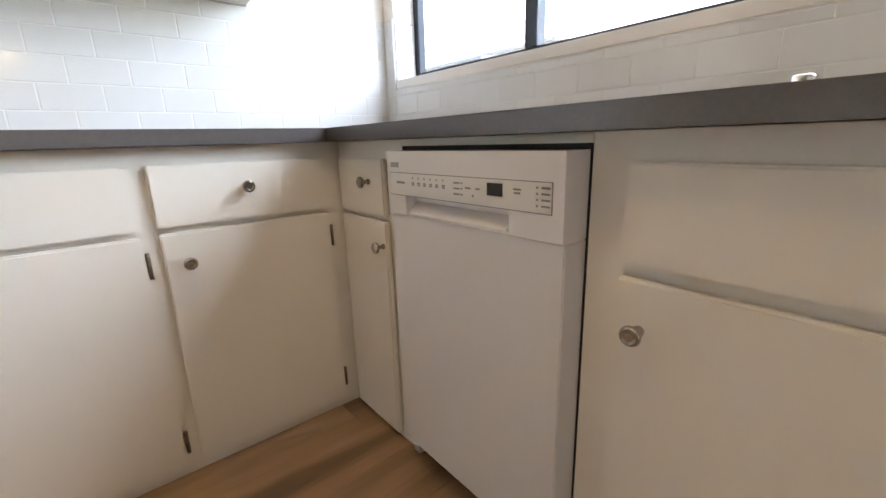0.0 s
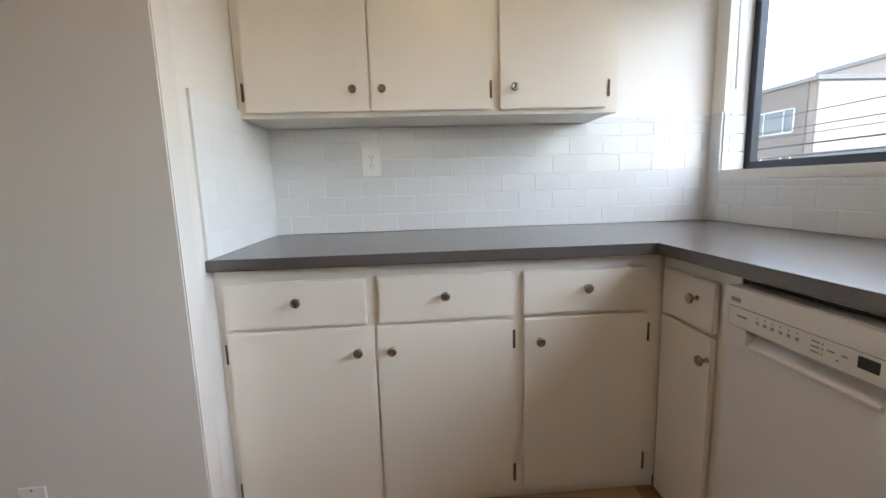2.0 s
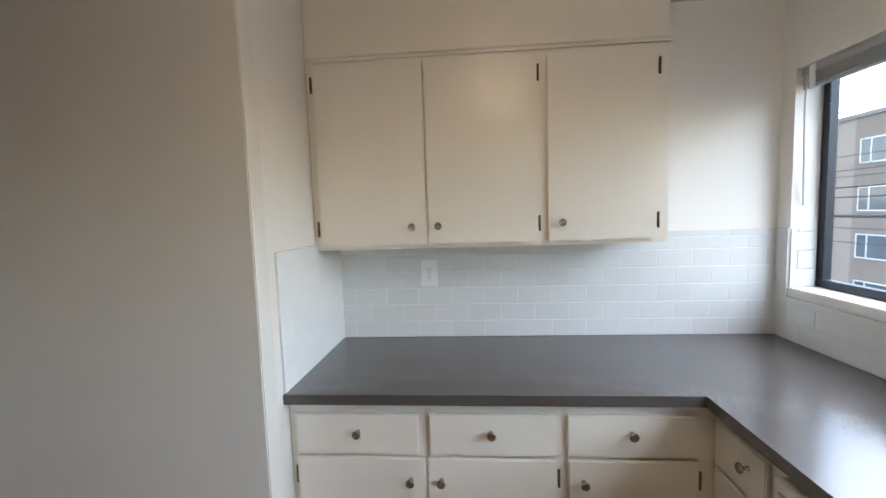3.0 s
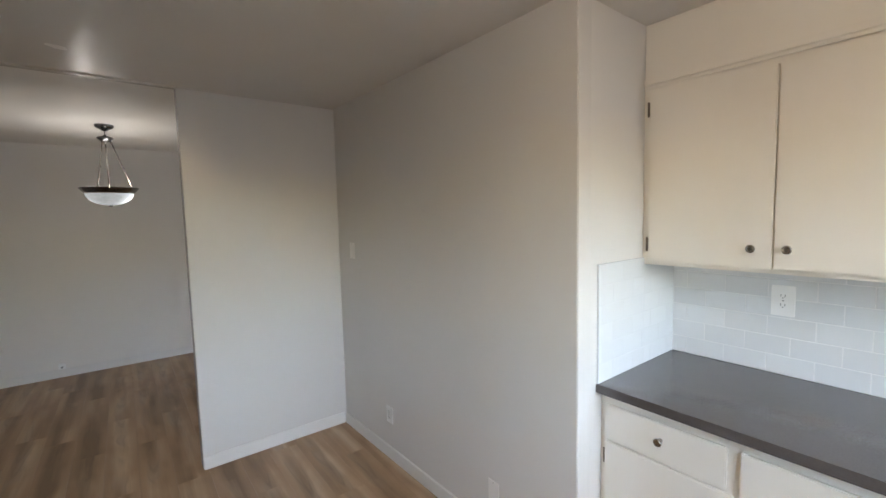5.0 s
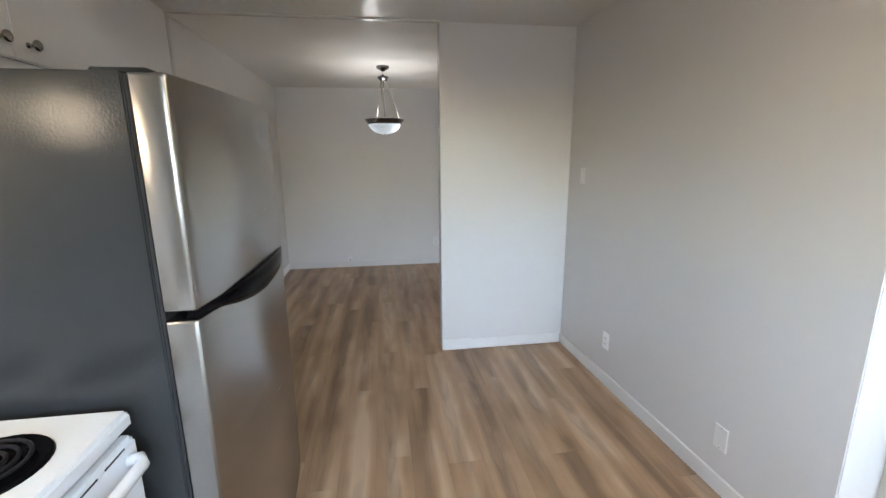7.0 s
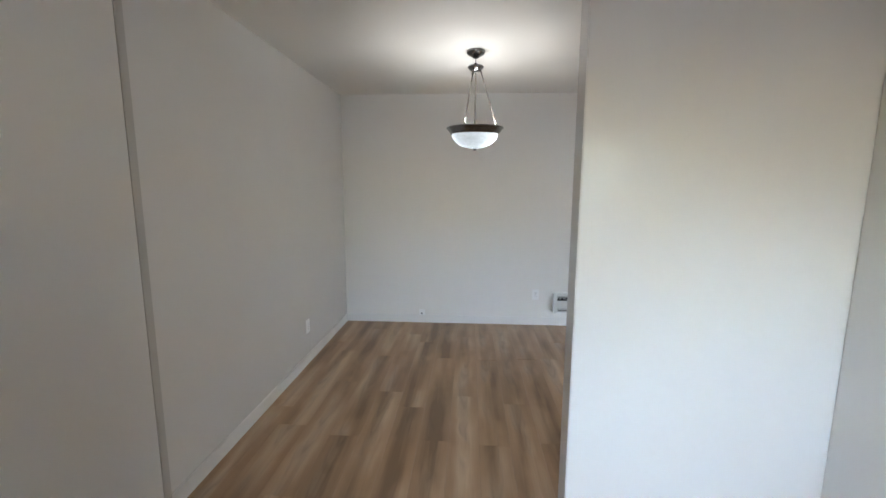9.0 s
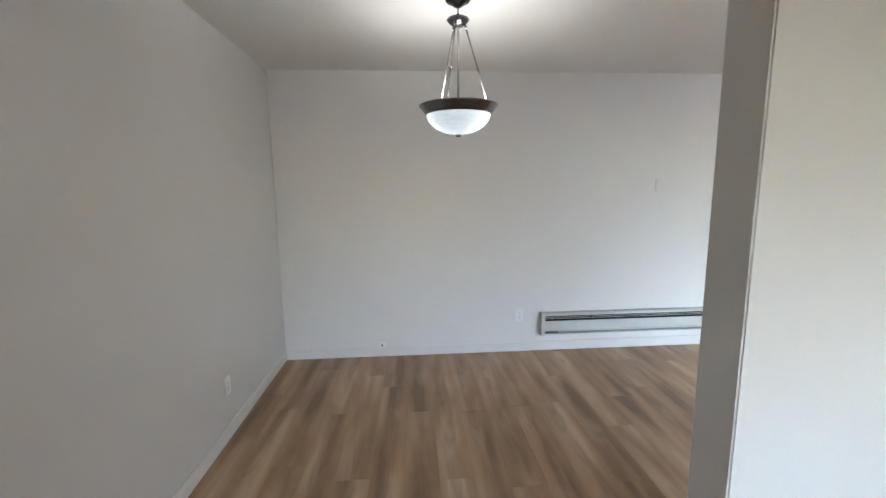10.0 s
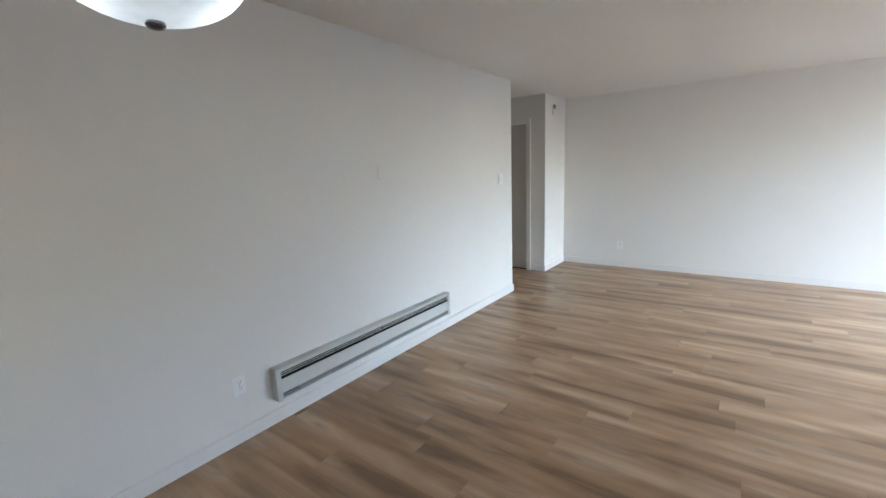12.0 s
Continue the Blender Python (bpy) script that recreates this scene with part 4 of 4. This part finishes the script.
def far_window(parent, x, y, z, wide, high, splits):
    """A window set in a west-facing wall."""
    wf = part("window", boxes(((x - 0.06, y - wide / 2, z - high / 2), (x - 0.003, y + wide / 2, z - high / 2 + 0.07)), ((x - 0.06, y - wide / 2, z + high / 2 - 0.07), (x - 0.003, y + wide / 2, z + high / 2)), ((x - 0.06, y - wide / 2, z - high / 2), (x - 0.003, y - wide / 2 + 0.07, z + high / 2)), ((x - 0.06, y + wide / 2 - 0.07, z - high / 2), (x - 0.003, y + wide / 2, z + high / 2)), *[((x - 0.06, y - wide / 2 + wide * q - 0.035, z - high / 2), (x - 0.003, y - wide / 2 + wide * q + 0.035, z + high / 2)) for q in splits]), M_WFRAME, parent)
    cuts = [0, *splits, 1]
    for a, c in zip(cuts, cuts[1:]):
        part("pane", boxes(((x - 0.03, y - wide / 2 + wide * a + 0.05, z - high / 2 + 0.05), (x - 0.004, y - wide / 2 + wide * c - 0.05, z + high / 2 - 0.05))), M_FARGLASS, wf)


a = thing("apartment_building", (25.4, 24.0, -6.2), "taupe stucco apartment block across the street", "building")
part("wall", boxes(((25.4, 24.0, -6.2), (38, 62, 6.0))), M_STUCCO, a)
part("side_wall", boxes(((25.45, 23.9, -6.2), (38, 23.995, 5.9))), M_PINK, a, "pale pink side wall")
part("roof", boxes(((25.25, 23.8, 6.0), (38.1, 62.1, 6.22))), M_ROOF, a)
for y in (26.4, 33.6, 40.8):
    part("wall_panel", boxes(((25.34, y - 2.0, -6.2), (25.396, y + 1.7, 5.98))), M_STUCCO2, a, "darker stucco bay")
    for z in (4.15, 1.55, -1.05, -3.65):
        far_window(a, 25.34, y, z, 2.7, 1.35, (0.25, 0.75))
for y in (30.2, 37.4):
    for z in (3.75, 1.15, -1.45, -4.05):
        far_window(a, 25.4, y, z, 1.5, 2.1, (0.5,))
        part("balcony", boxes(((25.0, y - 0.85, z - 1.15), (25.39, y + 0.85, z - 1.0)), *[((25.0, y - 0.85 + 0.17 * q, z - 1.0), (25.04, y - 0.82 + 0.17 * q, z - 0.25)) for q in range(11)], ((24.99, y - 0.85, z - 0.25), (25.05, y + 0.9, z - 0.2))), M_CABLE, a)
a = thing("distant_block", (38.5, 28.0, -6.2), "pale beige apartment block behind the nearer one", "building")
part("wall", boxes(((39, 28.2, -6.2), (52, 37.5, 9.4))), M_PINK, a)
part("roof", boxes(((38.8, 28.0, 9.4), (52.2, 37.7, 9.75))), M_ROOF, a)
for y in (30.2, 33.0, 35.8):
    far_window(a, 39, y, 7.6, 1.6, 1.2, (0.5,))
a = thing("low_building", (20, 12, -6.2), "low blue-grey building across the street", "building")
part("wall", boxes(((22, 8.0, -6.2), (32, 20.6, 1.9))), M_BLUEWALL, a)
part("roof", boxes(((21.8, 7.8, 1.9), (32.2, 20.8, 2.1))), M_ROOF, a)
for y in (10.5, 14.0, 17.5):
    far_window(a, 22, y, 0.0, 1.6, 1.2, (0.5,))
line = thing("power_line", (14.0, -20.0, -6.2), "dark overhead cables strung between wooden poles along the street", "power line")
for y in (-22.0, 56.0):
    b = bmesh.new()
    pole = part("pole", lathe(b, [(0.17, -6.2), (0.15, 0.0), (0.12, 6.0)], (14.0, y, 0), 12), M_POLE, line)
    part("crossarm", boxes(((12.9, y - 0.06, 5.1), (15.1, y + 0.06, 5.25)), ((13.3, y - 0.06, 3.0), (14.7, y + 0.06, 3.12)), bevel=0.01), M_POLE, pole)
for x, z, r, sag in ((13.6, 2.55, 0.02, 0.7), (13.9, 3.1, 0.012, 0.8), (14.2, 3.4, 0.012, 0.7), (14.0, 1.65, 0.045, 0.55), (14.4, 0.95, 0.015, 0.6), (13.8, 4.3, 0.012, 0.5), (14.5, 5.3, 0.012, 0.5), (13.7, 2.2, 0.016, 0.6), (14.1, 2.9, 0.01, 0.75), (14.3, 1.25, 0.012, 0.5)):
    b = bmesh.new()
    tube(b, [(x, -22 + 5.2 * q, z - sag + sag * ((q - 7.5) / 7.5) ** 2 + 0.015 * math.sin(q * 3 + z)) for q in range(16)], r, 5)
    part("cable", b, M_CABLE, line)

# ---- splashback tiles ----
TW, TH, JOINT = 0.1625, 0.0822, 0.0026


def tile_mesh(w, h):
    bm = bmesh.new()
    e, d = 0.0014, 0.008
    w2, h2 = w - JOINT, h - JOINT
    back = [bm.verts.new(p) for p in ((0, 0, 0), (w2, 0, 0), (w2, 0, h2), (0, 0, h2))]
    mid = [bm.verts.new((v.co.x, -d + e, v.co.z)) for v in back]
    top = [bm.verts.new(p) for p in ((e, -d, e), (w2 - e, -d, e), (w2 - e, -d, h2 - e), (e, -d, h2 - e))]
    for a, c in ((back, mid), (mid, top)):
        for k in range(4):
            bm.faces.new((a[k], a[(k + 1) % 4], c[(k + 1) % 4], c[k]))
    bm.faces.new(top)
    return mesh_of("tile", bm, M_TILE)


TILES = {}


def tiles(parent, base, u0, u1, z0, z1, phase, turn):
    """Subway tiles in half bond on a wall; base maps (along, height) to the world."""
    row = 0
    z = z0
    while z < z1 - 0.005:
        h = min(TH, z1 - z)
        u = phase + (0 if row % 2 == 0 else TW / 2)
        while u > u0:
            u -= TW
        while u < u1 - 0.004:
            a, c = max(u, u0), min(u + TW, u1)
            if c - a > 0.008:
                key = (round(c - a, 3), round(h, 3))
                if key not in TILES:
                    TILES[key] = tile_mesh(*key)
                wob = Matrix.Rotation(random.gauss(0, 0.0016), 4, "Z") @ Matrix.Rotation(random.gauss(0, 0.0016), 4, "X")
                shared("tile", TILES[key], parent, Matrix.Translation(base(a, z)) @ Matrix.Rotation(radians(turn), 4, "Z") @ wob)
            u += TW
        z += h
        row += 1


ORIGIN["splashback_back"] = ORIGIN["splashback_side"] = ORIGIN["splashback_east"] = Vector((0, 0, 0))
g = structure("splashback_back", boxes(((X_RET + 0.002, Y_BACK - 0.0085, 0.9112), (X_EAST - 0.002, Y_BACK - 0.0005, 1.379)), ((4.9445, Y_BACK - 0.0085, 1.379), (X_EAST - 0.002, Y_BACK - 0.0005, 1.41))), M_GROUT, "white glazed subway tile splashback", "splashback")
tiles(g, lambda a, z: (a, Y_BACK - 0.0015, z), X_RET + 0.010, X_EAST - 0.010, 0.912, 1.379, 3.566, 0)
tiles(g, lambda a, z: (a, Y_BACK - 0.0015, z), 4.946, X_EAST - 0.010, 1.3795, 1.411, 3.566, 0)
g = structure("splashback_side", boxes(((X_RET + 0.0005, 3.992, 0.9112), (X_RET + 0.0093, Y_BACK - 0.002, 1.41))), M_TILE, "white glazed subway tiles on the short side wall", "splashback")
tiles(g, lambda a, z: (X_RET + 0.0015, a, z), 3.992, 4.361, 0.912, 1.411, 4.1, 90)
tiles(g, lambda a, z: (X_RET + 0.0015, a, z), 4.362, Y_BACK - 0.01, 0.912, 1.379, 4.1, 90)
g = structure("splashback_east", boxes(((X_EAST - 0.0085, 1.95, 0.9112), (X_EAST - 0.0005, WIN[1], WIN[2] - 0.031)), ((X_EAST - 0.0085, WIN[1], 0.9112), (X_EAST - 0.0005, Y_BACK - 0.002, 1.41))), M_TILE, "white glazed subway tiles under the window", "splashback")
tiles(g, lambda a, z: (X_EAST - 0.0015, -a, z), -(WIN[1]), -1.95, 0.912, WIN[2] - 0.031, -4.5, -90)
tiles(g, lambda a, z: (X_EAST - 0.0015, -a, z), -(Y_BACK - 0.01), -WIN[1] - 0.001, 0.912, 1.411, -4.5, -90)
tiles(g, lambda a, z: (a, WIN[1] + 0.0015, z), X_EAST + 0.001, X_EAST + 0.11, WIN[2] + 0.013, 1.411, X_EAST - 0.05, 0)

# ---- floor planks ----
ORIGIN["floor"] = Vector((0, 0, 0))
floor = structure("floor", boxes(((-4.13, 0.9, -0.12), (X_LIV + WALL, 8.53, -0.0045)), ((X_LIV + WALL, 0.9, -0.12), (X_EAST + WALL, Y_BACK + 0.15, -0.0045))), M_UNDER, "oak-look vinyl plank floor in warm brown", "floor")
PL, PW = 1.22, 0.1815


def plank_mesh(length):
    bm = bmesh.new()
    e = 0.0004
    lo = [bm.verts.new(p) for p in ((e, e, -0.004), (length - e, e, -0.004), (length - e, PW - e, -0.004), (e, PW - e, -0.004))]
    mi = [bm.verts.new((v.co.x, v.co.y, -0.0006)) for v in lo]
    hi = [bm.verts.new(p) for p in ((2 * e, 2 * e, 0), (length - 2 * e, 2 * e, 0), (length - 2 * e, PW - 2 * e, 0), (2 * e, PW - 2 * e, 0))]
    for a, c in ((lo, mi), (mi, hi)):
        for k in range(4):
            bm.faces.new((a[k], a[(k + 1) % 4], c[(k + 1) % 4], c[k]))
    bm.faces.new(hi)
    return mesh_of("plank", bm, M_PLANK)


PLANKS = {}
rng = random.Random(7)
y = 1.0
while y < 8.4:
    x = -4.1 - rng.random() * PL
    west = -4.1 if y > 6.3 else X_WEST - 0.02
    east = X_EAST if y < 4.8 else X_LIV + 0.05
    while x < east:
        a, c = max(x, west), min(x + PL, east)
        if c - a > 0.03:
            key = round(c - a, 2) if c - a < PL - 0.001 else PL
            if key not in PLANKS:
                PLANKS[key] = plank_mesh(key)
            shared("plank", PLANKS[key], floor, Matrix.Translation((a, y, 0)))
        x += PL
    y += PW
